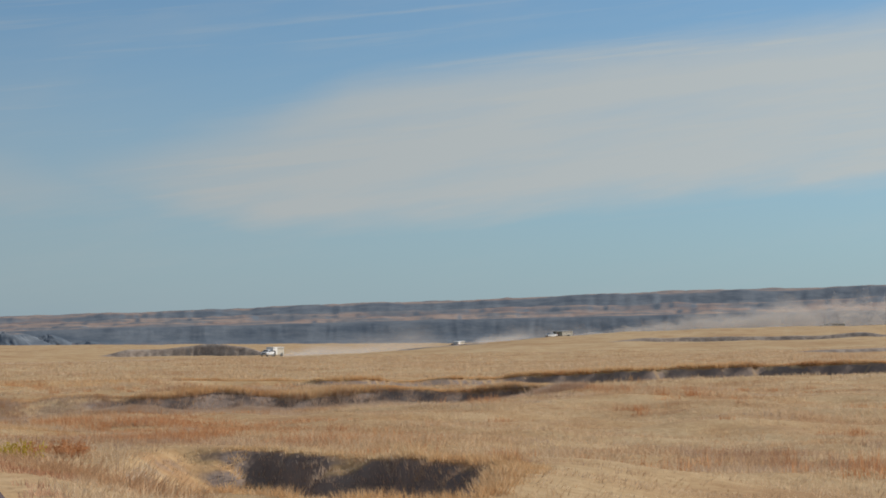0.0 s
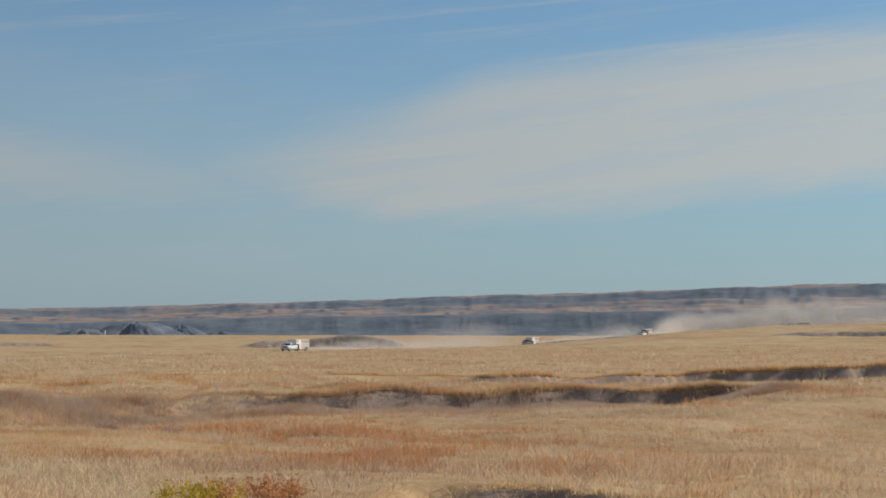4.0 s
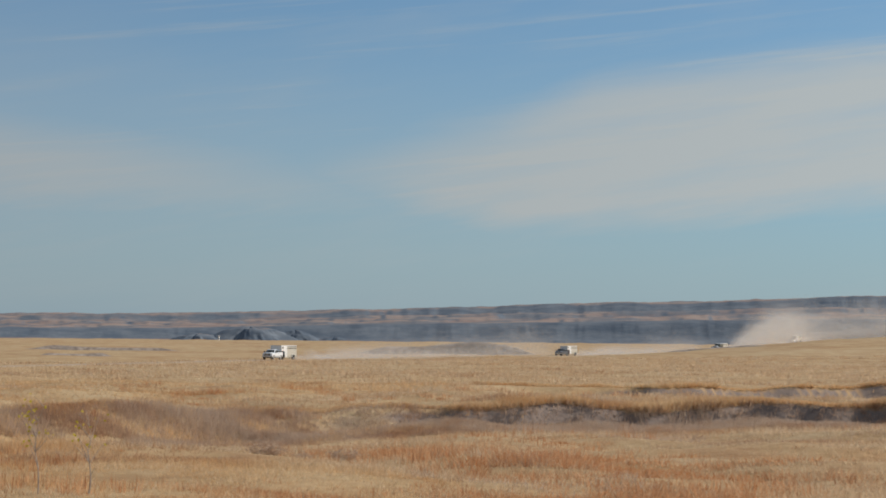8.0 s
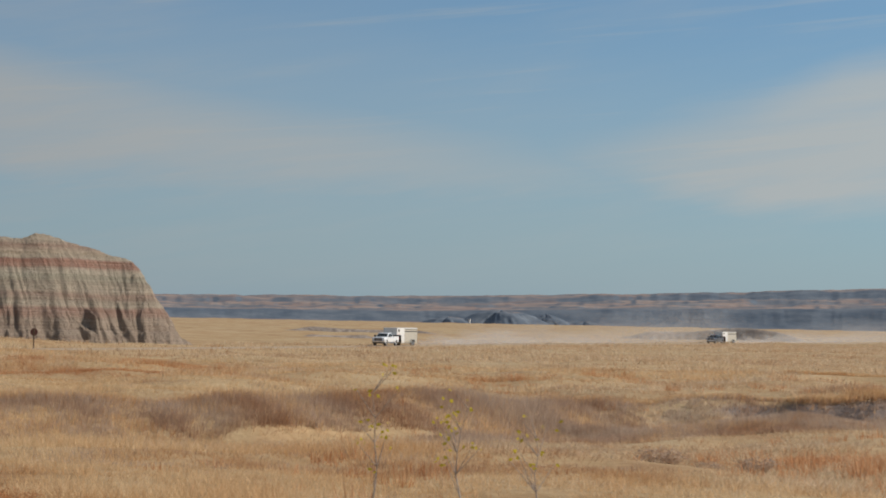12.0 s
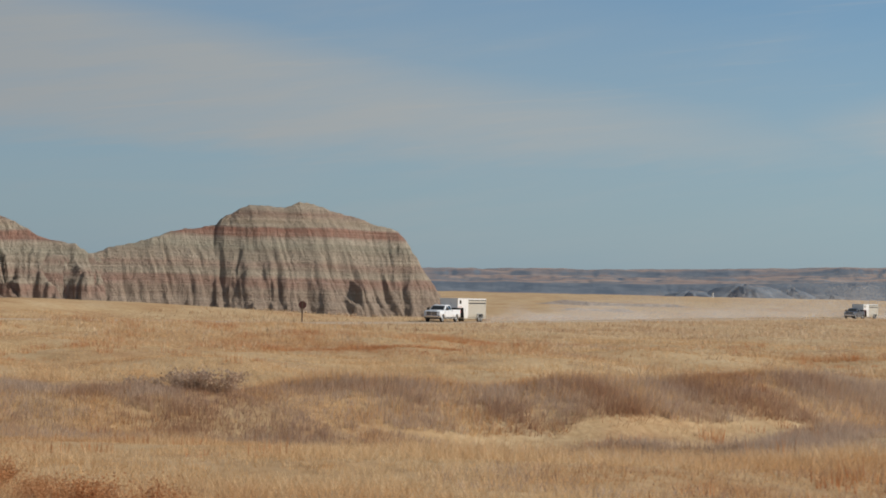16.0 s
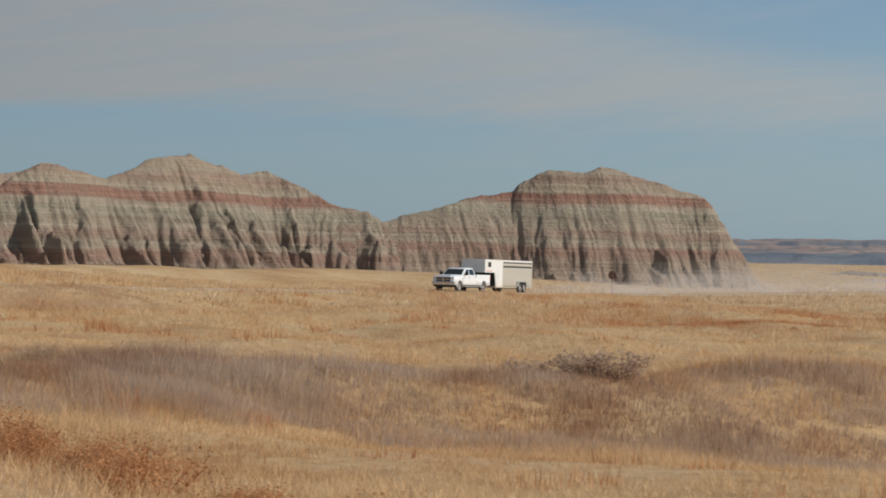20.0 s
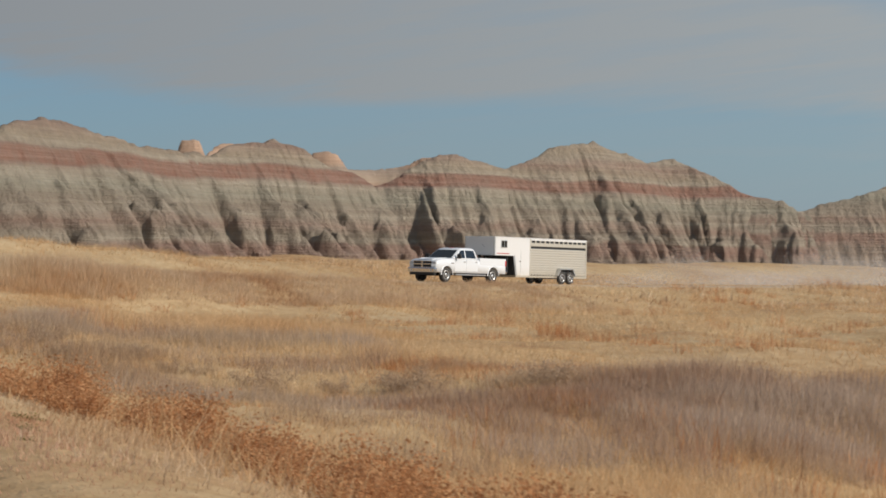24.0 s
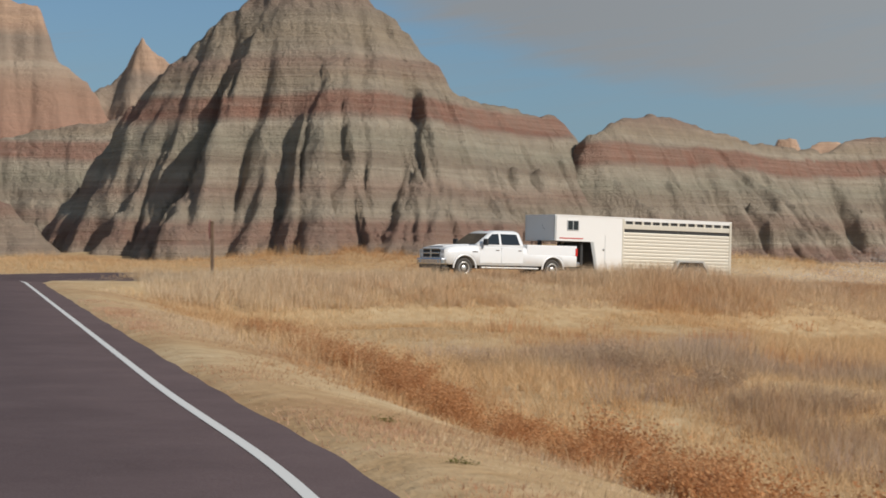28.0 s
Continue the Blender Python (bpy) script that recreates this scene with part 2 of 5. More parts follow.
def buff_material():
    k = Mat("red_sandstone", 0.95)
    v = k.coord()
    sep3 = k.node("ShaderNodeSeparateXYZ")
    k.link(v, sep3.inputs[0])
    f = k.math("DIVIDE", k.math("ADD", sep3.outputs[2], k.math("MULTIPLY", k.noise(v, 0.15, 3), 1.5)), 24.0)
    c = k.ramp(f, [(0.0, (0.30, 0.19, 0.14)), (0.42, (0.34, 0.20, 0.145)), (0.55, (0.33, 0.21, 0.15)), (0.62, (0.36, 0.29, 0.22)), (0.70, (0.27, 0.22, 0.175)), (0.74, (0.44, 0.30, 0.21)), (1.0, (0.48, 0.34, 0.24))])
    c = k.mix(k.ramp(k.noise(k.coord((0.1, 0.1, 2.2)), 1.0, 5, 0.7), [(0.4, (0.4, 0.4, 0.4)), (0.65, (0, 0, 0))]), c, (0.24, 0.16, 0.12))
    k.colour(c)
    return k.bump(k.noise(v, 2.0, 6, 0.75), 0.9, 0.3).m


def asphalt_material():
    k = Mat("worn_asphalt", 0.85)
    v = k.coord()
    c = k.ramp(k.noise(v, 0.7, 5, 0.65), [(0.3, (0.076, 0.052, 0.053)), (0.7, (0.109, 0.077, 0.078))])
    s = k.noise(v, 60, 2)
    k.colour(k.mix(k.ramp(s, [(0.45, (0, 0, 0)), (0.75, (0.5, 0.5, 0.5))]), c, (0.165, 0.135, 0.132)))
    return k.bump(s, 0.5, 0.01).m


GROUND, CLAY, BUFF, ASPHALT = ground_material(), badland_material(), buff_material(), asphalt_material()

# ---- lie of the land ----
# paved road: the course of its right-hand edge line
ROAD = [(61, -119, 3.2), (20.5, -41.6, 3.0), (0.5, 0.2, 2.9), (-11.5, 24.3, 2.89), (-24.0, 42.5, 2.64), (-37.4, 55.3, 2.41), (-49.3, 63.9, 2.1), (-59.2, 69.5, 1.93), (-66, 72.8, 1.88), (-71.2, 75.12, 1.9),
        (-76.2, 77.13, 1.95), (-81, 78.73, 2.0), (-87.3, 80.4, 2.06), (-94.7, 81.9, 2.1), (-111.2, 85.6, 2.15), (-146, 93.2, 2.4), (-153, 93.0, 2.45), (-160, 90.6, 2.5), (-167, 85.2, 2.5), (-174, 76.5, 2.5), (-184, 60, 2.6), (-230, -20, 3.0)]
# gravel road of the trucks, with the seconds at which the first truck is there
TRACK = [(-36, 260, 1015, 8.0), (-30, 120, 1012, 9.0), (-22.5, -26, 1000, 8.6), (-16.5, -147, 926, 5.3), (-9, -157, 775, 1.0), (-6, -163, 715, 0.2), (0, -168, 564, 0.0),
         (3, -171.8, 499.4, 0.0), (6, -171.8, 434.5, 0.0), (8, -170.4, 392.4, 0.2), (13, -165.2, 304.5, 0.1), (16, -160.3, 253.5, 0.2), (18, -157, 223.5, 0.3), (20, -154, 195.5, 0.68),
         (23, -151.64, 159.62, 1.04), (24, -151.09, 149.29, 1.25), (25, -150.64, 138.58, 1.51), (26, -150.26, 129.3, 1.76), (26.5, -150.1, 124.37, 1.87), (28, -149.85, 114.09, 2.21), (30, -149.8, 98, 2.46)]
SPINE = np.array([(-177, 277), (-183, 266), (-190, 254), (-199, 235), (-206, 226), (-203, 205), (-203, 190), (-196, 168), (-184, 146), (-172, 128), (-170, 112), (-186, 96), (-230, 104)], float)


def near_line(x, y, line):
    """Distance to a line of points, and the value that a third column takes there."""
    best = np.full(x.shape, 1e9)
    val = np.zeros(x.shape)
    for p, q in zip(line[:-1], line[1:]):
        dx, dy = q[0] - p[0], q[1] - p[1]
        s = np.clip(((x - p[0]) * dx + (y - p[1]) * dy) / (dx * dx + dy * dy), 0, 1)
        d = np.hypot(x - p[0] - s * dx, y - p[1] - s * dy)
        near = d < best
        best = np.where(near, d, best)
        if len(p) > 2:
            val = np.where(near, p[2] + s * (q[2] - p[2]), val)
    return best, val


def smooth(a, b, x):
    s = np.clip((x - a) / (b - a), 0, 1)
    return s * s * (3 - 2 * s)


def vnoise(p, seed):
    """Smooth 1D or 2D value noise of an array of points in the last axis."""
    rng = np.random.RandomState(seed)
    table = rng.rand(64, 64)
    i = np.floor(p).astype(int)
    f = p - i
    f = f * f * (3 - 2 * f)
    a, b = i[..., 0] % 64, i[..., 1] % 64
    a1, b1 = (a + 1) % 64, (b + 1) % 64
    return (table[a, b] * (1 - f[..., 0]) + table[a1, b] * f[..., 0]) * (1 - f[..., 1]) + (table[a, b1] * (1 - f[..., 0]) + table[a1, b1] * f[..., 0]) * f[..., 1]


def waves(x, y):
    return (np.sin(x * 0.071 + 1.3 * np.sin(y * 0.043)) * np.sin(y * 0.063 + 1.1) * 0.5 + np.sin(x * 0.19 + y * 0.11 + 2 * np.sin(y * 0.09)) * 0.2
            + np.sin(x * 0.43 - y * 0.37 + np.sin(x * 0.21)) * 0.12)


BANKS = [  # line of the top edge, height of the face, depth of the wash before it
    ([(-92, 112), (-86, 117), (-81, 125), (-77, 134), (-74, 143), (-70, 154.5), (-62, 162.5), (-56, 167.5), (-45, 175), (-36, 181), (-24, 185)], 1.45, 46.0),
    ([(-76, 218), (-60, 223.5), (-50, 234), (-40, 242), (-25, 248), (-5, 252), (12, 255)], 1.5, 34.0),
    ([(-108, 98), (-100, 102.5), (-93, 107), (-86, 112), (-80, 117), (-73, 122.5), (-66, 126), (-58, 128)], 0.85, 30.0),
]


def ragged(x):
    """Sideways wear of a bank's edge."""
    return 1.0 * np.sin(x * 0.21 + 1.0) + 0.45 * np.sin(x * 0.63) + 0.2 * np.sin(x * 1.7 + 2.0)


def hollow_reach(x, y):
    """1 on the rim of the hollow beside the road, less within."""
    u, v = x + 14.7 + 0.2 * (y - 53), y - 51.4 + 0.55 * (x + 14)
    return (np.abs((u + 0.3) / 5.7) ** 2.6 + np.abs(v / 9.0) ** 3.2) ** (1 / 2.8) + 0.05 * np.sin(x * 2.1 + y * 0.7) + 0.03 * np.sin(y * 3.1 - x)


def land(x, y):
    """Height of the ground."""
    r = np.hypot(x + 40, y - 50)
    z = waves(x, y) * (0.35 + 0.6 * smooth(200, 900, r)) * smooth(3, 40, r)
    z = z + np.interp(x, [-175, -150, -132, -113, -95, -53, -11, 60, 260], [0, 1.0, 3.6, 5.4, 7.0, 8.0, 8.8, 9.6, 9.6]) * smooth(420, 790, y) * smooth(1400, 1000, y)
    z = z + 0.26 * np.sin(x * 0.33 + 1.7 * np.sin(y * 0.19)) * np.sin(y * 0.27 + 1.2 * np.sin(x * 0.16)) * smooth(10, 35, r) * smooth(260, 120, r)
    z = z + (0.55 * (vnoise(np.stack([x / 7.5, y / 7.5], -1), 141) - 0.5) + 0.22 * (vnoise(np.stack([x / 2.6, y / 2.6], -1), 142) - 0.5)) * smooth(12, 30, r) * smooth(260, 120, r)
    z = z + 1.3 * smooth(-60, 0, x) * smooth(195, 245, y) * smooth(700, 400, y)
    z = z + 1.5 * smooth(900, 2000, r)
    d, _ = near_line(x, y, SPINE)
    z = z + (0.3 + 1.7 * smooth(262, 225, y) + 0.5 * smooth(190, 150, y) + 1.2 * smooth(145, 118, y)) * smooth(36, 13, d) * smooth(700, 400, r)
    for line, deep, wide in BANKS:
        d, _ = near_line(x, y + ragged(x), line)
        px = np.interp(x, [p[0] for p in line], [p[1] for p in line])
        before = (y + ragged(x) < px) & (d < wide)
        ends = smooth(line[0][0], line[0][0] + 12, x) * smooth(line[-1][0], line[-1][0] - 10, x)
        z = z - np.where(before, deep * ends * (1 - smooth(0.35, 1, d / wide)) * smooth(0, np.interp(x, [-100, -70], [9.0, 3.5]) if deep < 1 else np.interp(x, [-74, -60], [8.0, 0.8]), d), 0)
    hollow = 1.75 * (1 - smooth(0.78, 1.0, hollow_reach(x, y))) * smooth(-6.2, -1.8, x + 14.7 + 0.2 * (y - 53))
    z = z + 0.42 * np.exp(-((x + 14) / 8) ** 2 - ((y - 60) / 6) ** 2)
    z = z + 0.55 * np.exp(-((x + 8.6) / 3.4) ** 2 - ((y - 47.5) / 6.5) ** 2)
    d, zr = near_line(x, y, TRACK_LINE)
    k = smooth(14, 3.2, d)
    z = z * (1 - k) + zr * k
    d, zr = near_line(x, y, ROAD)
    right = y > road_y(x)
    e = np.where(right, 0.7, 7.6)
    k = 1 - 0.52 * smooth(e, e + 6.5, d) - 0.48 * smooth(e + 3, 46, d)
    z = z * (1 - k) + zr * k
    return z - 0.12 * smooth(e + 0.3, e - 0.4, d) - hollow


def road_y(x):
    return np.interp(x, [p[0] for p in ROAD][::-1], [p[1] for p in ROAD][::-1])


TRACK_LINE = [(p[1], p[2], p[3]) for p in TRACK]


def mesh_of(name, verts, faces, mats, smooth_shade=True):
    me = bpy.data.meshes.new(name)
    verts, faces = np.asarray(verts, np.float32), np.asarray(faces, np.int32)
    me.vertices.add(len(verts))
    me.vertices.foreach_set("co", verts.ravel())
    n = faces.shape[1]
    me.loops.add(faces.size)
    me.loops.foreach_set("vertex_index", faces.ravel())
    me.polygons.add(len(faces))
    me.polygons.foreach_set("loop_start", np.arange(0, faces.size, n, dtype=np.int32))
    me.polygons.foreach_set("loop_total", np.full(len(faces), n, np.int32))
    me.polygons.foreach_set("use_smooth", np.full(len(faces), smooth_shade))
    me.update(calc_edges=True)
    for m in mats if isinstance(mats, (list, tuple)) else [mats]:
        me.materials.append(m)
    return me


def grid_faces(a, b, closed=False):
    i, j = np.meshgrid(np.arange(a - 1), np.arange(b if closed else b - 1), indexing="ij")
    k = (j + 1) % b
    return np.stack([i * b + j, i * b + k, (i + 1) * b + k, (i + 1) * b + j], -1).reshape(-1, 4)


def build_ground():
    radii = [0.5]
    while radii[-1] < 4900:
        r = radii[-1]
        radii.append(r + (0.012 * r + 0.05 if r < 38 else 0.5 if r < 212 else 0.0135 * (r - 212) + 0.6))
    ang = np.radians(np.concatenate([np.arange(-105, -15, 0.4), np.arange(-15, 95, 0.25), np.arange(95, 255, 5.0)]))
    r, a = np.meshgrid(np.array(radii), ang, indexing="ij")
    x, y = -40 - r * np.sin(a), 45 + r * np.cos(a)
    z = land(x, y)
    ob = new("ground", mesh_of("ground", np.stack([x, y, z], -1).reshape(-1, 3), grid_faces(len(radii), len(ang), True)[:, ::-1], GROUND))
    tagged(ob, "rolling prairie of dry tan and rust grass", "ground", kind="structure")


build_ground()


# ---- buttes ----
def flutes(u, wave, seed, warp):
    """Rounded ribs with sharp gullies between them, of uneven width: 0 in a gully, 1 on a rib."""
    p = u / wave + warp
    w = vnoise(np.stack([u / (wave * 2.3), warp * 0.7 + seed], -1), seed) * 0.9
    tall = 0.45 + 0.55 * vnoise(np.stack([np.floor(p + w) + 0.5, np.zeros_like(p) + 0.5], -1), seed + 40)
    return (1 - np.abs(2 * (p + w - np.floor(p + w)) - 1) ** 1.3) * tall


def creases(s, d, wave, along_, seed, sharp=1.7):
    """Small meandering rills that run down a slope: 1 in the crease, falling to 0 between."""
    v = 0.75 * vnoise(np.stack([s / wave, d / along_], -1), seed) + 0.25 * vnoise(np.stack([s / wave * 2.1, d / along_ * 1.7], -1), seed + 1)
    return (1 - np.minimum(np.abs(v - 0.5) * 3.4, 1.0)) ** sharp


def gullies_down(s, d, length, gap, start, ramp, deep, half, rng_, power, aslant):
    """Gullies at uneven places along the crest, each beginning below it and deepening downhill; lobes between them stay round."""
    cut_ = np.zeros(s.shape)
    at = -20.0 + rng_.uniform(0, gap)
    while at < length + 16:
        s0, k, w0 = rng_.uniform(*start), deep * rng_.uniform(0.6, 1.15), half * rng_.uniform(0.75, 1.25)
        lean, bend, ph = aslant + rng_.normal(0, 0.08), rng_.uniform(0.1, 0.35), rng_.uniform(0, 6.3)
        near = np.abs(s - at - aslant * d) < w0 * 1.3 + 3
        if near.any():
            dd = d[near]
            off = np.abs(s[near] - at - lean * dd - bend * np.sin(dd * 0.55 + ph))
            wide = w0 * (0.35 + 0.65 * smooth(s0, s0 + ramp, dd))
            cut_[near] = np.maximum(cut_[near], k * smooth(s0, s0 + ramp, dd) * np.maximum(0, 1 - off / wide) ** power)
        at += gap * rng_.uniform(0.55, 1.5)
    return cut_


def build_butte(crest, label, seed, lift=0.0, slope=1.2, lobe=5.0, deep=0.4, rib=0.8, ledge=0.42, knob=0.22, step=0.135, mat=None, base=-0.6, blunt=0.6, aslant=0.0, spurs=()):
    """An eroded clay butte: slopes fall away from its crest, gullies of three sizes are cut into them, harder layers stand out."""
    rng_ = np.random.RandomState(seed)
    c = np.array(crest, float)
    s = np.concatenate([[0], np.cumsum(np.hypot(*np.diff(c[:, :2], axis=0).T))])
    u = np.linspace(0, s[-1], max(int(s[-1] / 0.8), 4))
    q = np.stack([np.interp(u, s, c[:, j]) for j in range(3)], 1)
    for j in range(2):
        q[:, j] = np.convolve(np.pad(q[:, j], 2, "reflect", reflect_type="odd"), np.ones(5) / 5, "valid")
    q[:, 2] += (vnoise(np.stack([u / 1.1, u * 0], -1), seed + 5) - 0.5) * 0.3
    far = (q[:, 2].max() - base) / slope * 1.15 + 2
    xs = np.arange(q[:, 0].min() - far * 0.6, q[:, 0].max() + far, step)
    ys = np.arange(q[:, 1].min() - far, q[:, 1].max() + far, step)
    X0, Y0 = np.meshgrid(xs, ys, indexing="ij")
    X = X0 + 0.45 * (vnoise(np.stack([X0 / 2.6, Y0 / 2.6], -1), seed + 1) - 0.5) + 0.25 * (vnoise(np.stack([X0 / 0.7, Y0 / 0.7], -1), seed + 2) - 0.5)
    Y = Y0 + 0.45 * (vnoise(np.stack([X0 / 2.6, Y0 / 2.6], -1), seed + 3) - 0.5) + 0.25 * (vnoise(np.stack([X0 / 0.7, Y0 / 0.7], -1), seed + 4) - 0.5)
    Z = np.full(X.shape, base - 3.0)
    S, D = np.zeros(X.shape), np.zeros(X.shape)

    def raise_to(x0, y0, z0, x1, y1, z1, grade, run, blunt, mark=True):
        r = (max(z0, z1) - base) / grade * 1.4 + 1.5
        i0, i1 = np.searchsorted(xs, (min(x0, x1) - r, max(x0, x1) + r))
        j0, j1 = np.searchsorted(ys, (min(y0, y1) - r, max(y0, y1) + r))
        if i1 - i0 < 2 or j1 - j0 < 2:
            return
        a, b = X[i0:i1, j0:j1], Y[i0:i1, j0:j1]
        dx, dy = x1 - x0, y1 - y0
        l = math.hypot(dx, dy) + 1e-9
        p = ((a - x0) * dx + (b - y0) * dy) / (l * l)
        over = (p - np.clip(p, 0, 1)) * l
        p = np.clip(p, 0, 1)
        d = np.hypot(a - x0 - p * dx, b - y0 - p * dy)
        e = np.sqrt(d * d + blunt * blunt) - blunt
        z = z0 + p * (z1 - z0) - grade * e * (1.16 - 0.16 * np.minimum(e * grade / 12.0, 1.6))
        zz = Z[i0:i1, j0:j1]
        m = z > zz
        zz[m] = z[m]
        if mark:
            S[i0:i1, j0:j1][m] = (run + p * l + 0.75 * over)[m]
            D[i0:i1, j0:j1][m] = d[m]

    for i in range(len(q) - 1):
        raise_to(*q[i], *q[i + 1], slope, u[i], blunt)
    # spurs that run down from the crest, with a gully on either side
    for x0, y0, z0, x1, y1, z1 in spurs:
        xm, ym, zm = x0 + 0.5 * (x1 - x0) + rng_.normal(0, 0.3), y0 + 0.5 * (y1 - y0) + rng_.normal(0, 0.3), z0 + 0.44 * (z1 - z0)
        raise_to(x0, y0, z0, xm, ym, zm, 1.2, 0, 0.35, False)
        raise_to(xm, ym, zm, x1, y1, z1, 1.2, 0, 0.6, False)
    Z0 = Z.copy()
    # haystack shaped knobs low on the slopes
    for _ in range(int(knob * u[-1])):
        i = rng_.randint(1, len(q) - 1)
        h = q[i, 2] - base
        t = q[min(i + 2, len(q) - 1), :2] - q[max(i - 2, 0), :2]
        n = np.array([-t[1], t[0]]) / (np.linalg.norm(t) + 1e-9)
        d = h / slope * rng_.uniform(0.7, 1.0)
        x, y = q[i, :2] + n * d + rng_.normal(0, 0.5, 2)
        a, b = np.searchsorted(xs, x), np.searchsorted(ys, y)
        if h > 3 and 2 < a < len(xs) - 2 and 2 < b < len(ys) - 2:
            top_ = max(Z0[a, b], base) + rng_.uniform(0.2, 0.7)
            raise_to(x, y, top_, x + n[0] * 1.4, y + n[1] * 1.4, top_ - 0.9, slope * 1.35, 0, 0.4, False)
    span = np.maximum(D, 0.0)
    wob = 0.5 * vnoise(np.stack([X0 / 2.2, Y0 / 2.2], -1), seed + 6)
    sw = S + wob
    # broad lobes: the slope is gentler along their spines and steeper in the creases between
    sl = sw - aslant * span
    ph = sl / lobe + 1.3 * vnoise(np.stack([sl / (lobe * 1.9), span / 14], -1), seed + 16) + rng_.rand()
    Z = Z - deep * span * (1 - np.abs(np.sin(np.pi * ph))) * (0.55 + 0.45 * vnoise(np.stack([np.floor(ph) + 0.5, span * 0 + 0.5], -1), seed + 17)) * smooth(14, 8, span)
    Z = Z - gullies_down(sw, span, u[-1], 1.8, (0.3, 5.0), 3.0, rib * 1.25, 0.95, rng_, 1.4, aslant)
    Z = Z - gullies_down(sw, span, u[-1], 0.75, (0.1, 6.0), 1.4, rib * 0.55, 0.42, rng_, 1.3, aslant)
    Z = Z - 0.22 * rib * smooth(0.1, 1.0, span) * creases(sw, span, 0.5, 2.5, seed + 12, 1.2)
    level = Z + 0.35 * (vnoise(np.stack([X0 / 6, Y0 / 6], -1), seed + 8) - 0.5)
    Z = Z + ledge * (vnoise(np.stack([level * 1.2, X0 * 0], -1), seed + 14) - 0.5) + ledge * 0.26 * (vnoise(np.stack([level * 3.1, X0 * 0], -1), seed + 15) - 0.5)
    Z = np.maximum(Z + 0.14 * (vnoise(np.stack([X0 / 0.4, Y0 / 0.4], -1), seed + 11) - 0.5), base)
    f = grid_faces(len(xs), len(ys))
    P = np.stack([X0, Y0, Z - lift], -1).reshape(-1, 3)
    zf = Z.reshape(-1)[f]
    f, zf = f[zf.max(1) > base + 0.02], zf[zf.max(1) > base + 0.02]
    top = new("butte")
    top.location.z = lift
    tagged(top, label, "butte", "badlands buttes")
    high = q[:, 2].max() - base
    level = (zf.mean(1) - base) / high
    for name, keep in (("cap", level > 0.78), ("face", (level <= 0.78) & (level > 0.25)), ("foot", level <= 0.25)):
        if keep.any():
            use, inv = np.unique(f[keep], return_inverse=True)
            ob = new(name, mesh_of(name, P[use], inv.reshape(-1, 4), mat or CLAY))
            ob.parent = top
    return top


def spurs_along(crest, gap, seed, turn):
    """Spurs down the face of a butte: most leave the crest, some start lower as haystacks."""
    rng_ = np.random.RandomState(seed)
    c = np.array(crest, float)
    s = np.concatenate([[0], np.cumsum(np.hypot(*np.diff(c[:, :2], axis=0).T))])
    found = []
    at = s[-1] - 1.2
    while at > 1:
        x, y, z = (np.interp(at, s, c[:, j]) for j in range(3))
        away = rng_.normal(turn, 0.12)
        back, low = (0.3, 0.5) if rng_.rand() < 0.62 else (rng_.uniform(2.5, 4.5), rng_.uniform(3.0, 4.6))
        if z > 5.5:
            reach = (z - 2.0) / rng_.uniform(0.82, 0.95)
            found.append((x + 0.85 * back, y + away * back, z - low, x + 0.85 * reach, y + away * reach, 2.1))
        at -= gap * rng_.uniform(0.7, 1.25)
    return found


# crests run from the far end towards the junction, the face on their left
BUTTE_A = [(-173.5, 283, -1), (-175.2, 279.1, 1.3), (-176.6, 276.7, 5.6), (-178.3, 274.7, 9.5), (-179.3, 273.7, 11.1), (-181.8, 271.2, 12.0), (-182.5, 269.6, 12.7), (-183.4, 266.7, 13.1),
           (-185.0, 262.1, 14.1), (-186.8, 258.7, 13.3), (-188.5, 255.9, 13.6), (-190.5, 253.6, 12.3), (-191.2, 252.6, 10.9), (-193.0, 248.4, 10.3), (-195.0, 244.1, 9.0), (-197.5, 238.3, 7.4), (-200, 233, 6.8), (-205, 226, 6)]
BUTTE_C = [(-194, 244, 3.0), (-196.4, 239.7, 6.1), (-198.3, 237.0, 7.9), (-201.9, 233.1, 9.2), (-204.8, 230.2, 11.4), (-206.7, 228.3, 12.5), (-206.2, 223.9, 11.8), (-205.3, 218.8, 12.7),
           (-204.4, 214.3, 13.5), (-203.9, 209.5, 12.9), (-203.8, 205.3, 11.5), (-203.7, 202.7, 10.4), (-203.6, 198.2, 11.1), (-203.5, 195.4, 11.7), (-203.6, 192.7, 11.1), (-203.8, 188.9, 9.2), (-204.5, 185.5, 8.0), (-207, 180, 6)]
BUTTE_B = [(-204, 192.0, 0.5), (-202.6, 188.9, 3.1), (-200.6, 184.3, 7.7), (-199.9, 181.6, 9.3), (-198.6, 176.3, 10.2), (-197.9, 173.5, 11.4), (-197.1, 170.5, 11.9), (-195.4, 166.0, 11.1), (-193.7, 161.7, 10.2), (-192, 158, 10.2), (-190, 154, 9)]
BUTTE_D = [(-194.2, 161.1, 10.3), (-191.5, 157.3, 10.2), (-187.0, 150.5, 10.3), (-185.4, 148.1, 10.8), (-182.2, 143.1, 11.1), (-180.0, 139.5, 11.3), (-176.9, 135.1, 10.7), (-174.9, 132.2, 9.7), (-174.1, 131.0, 7.4)]
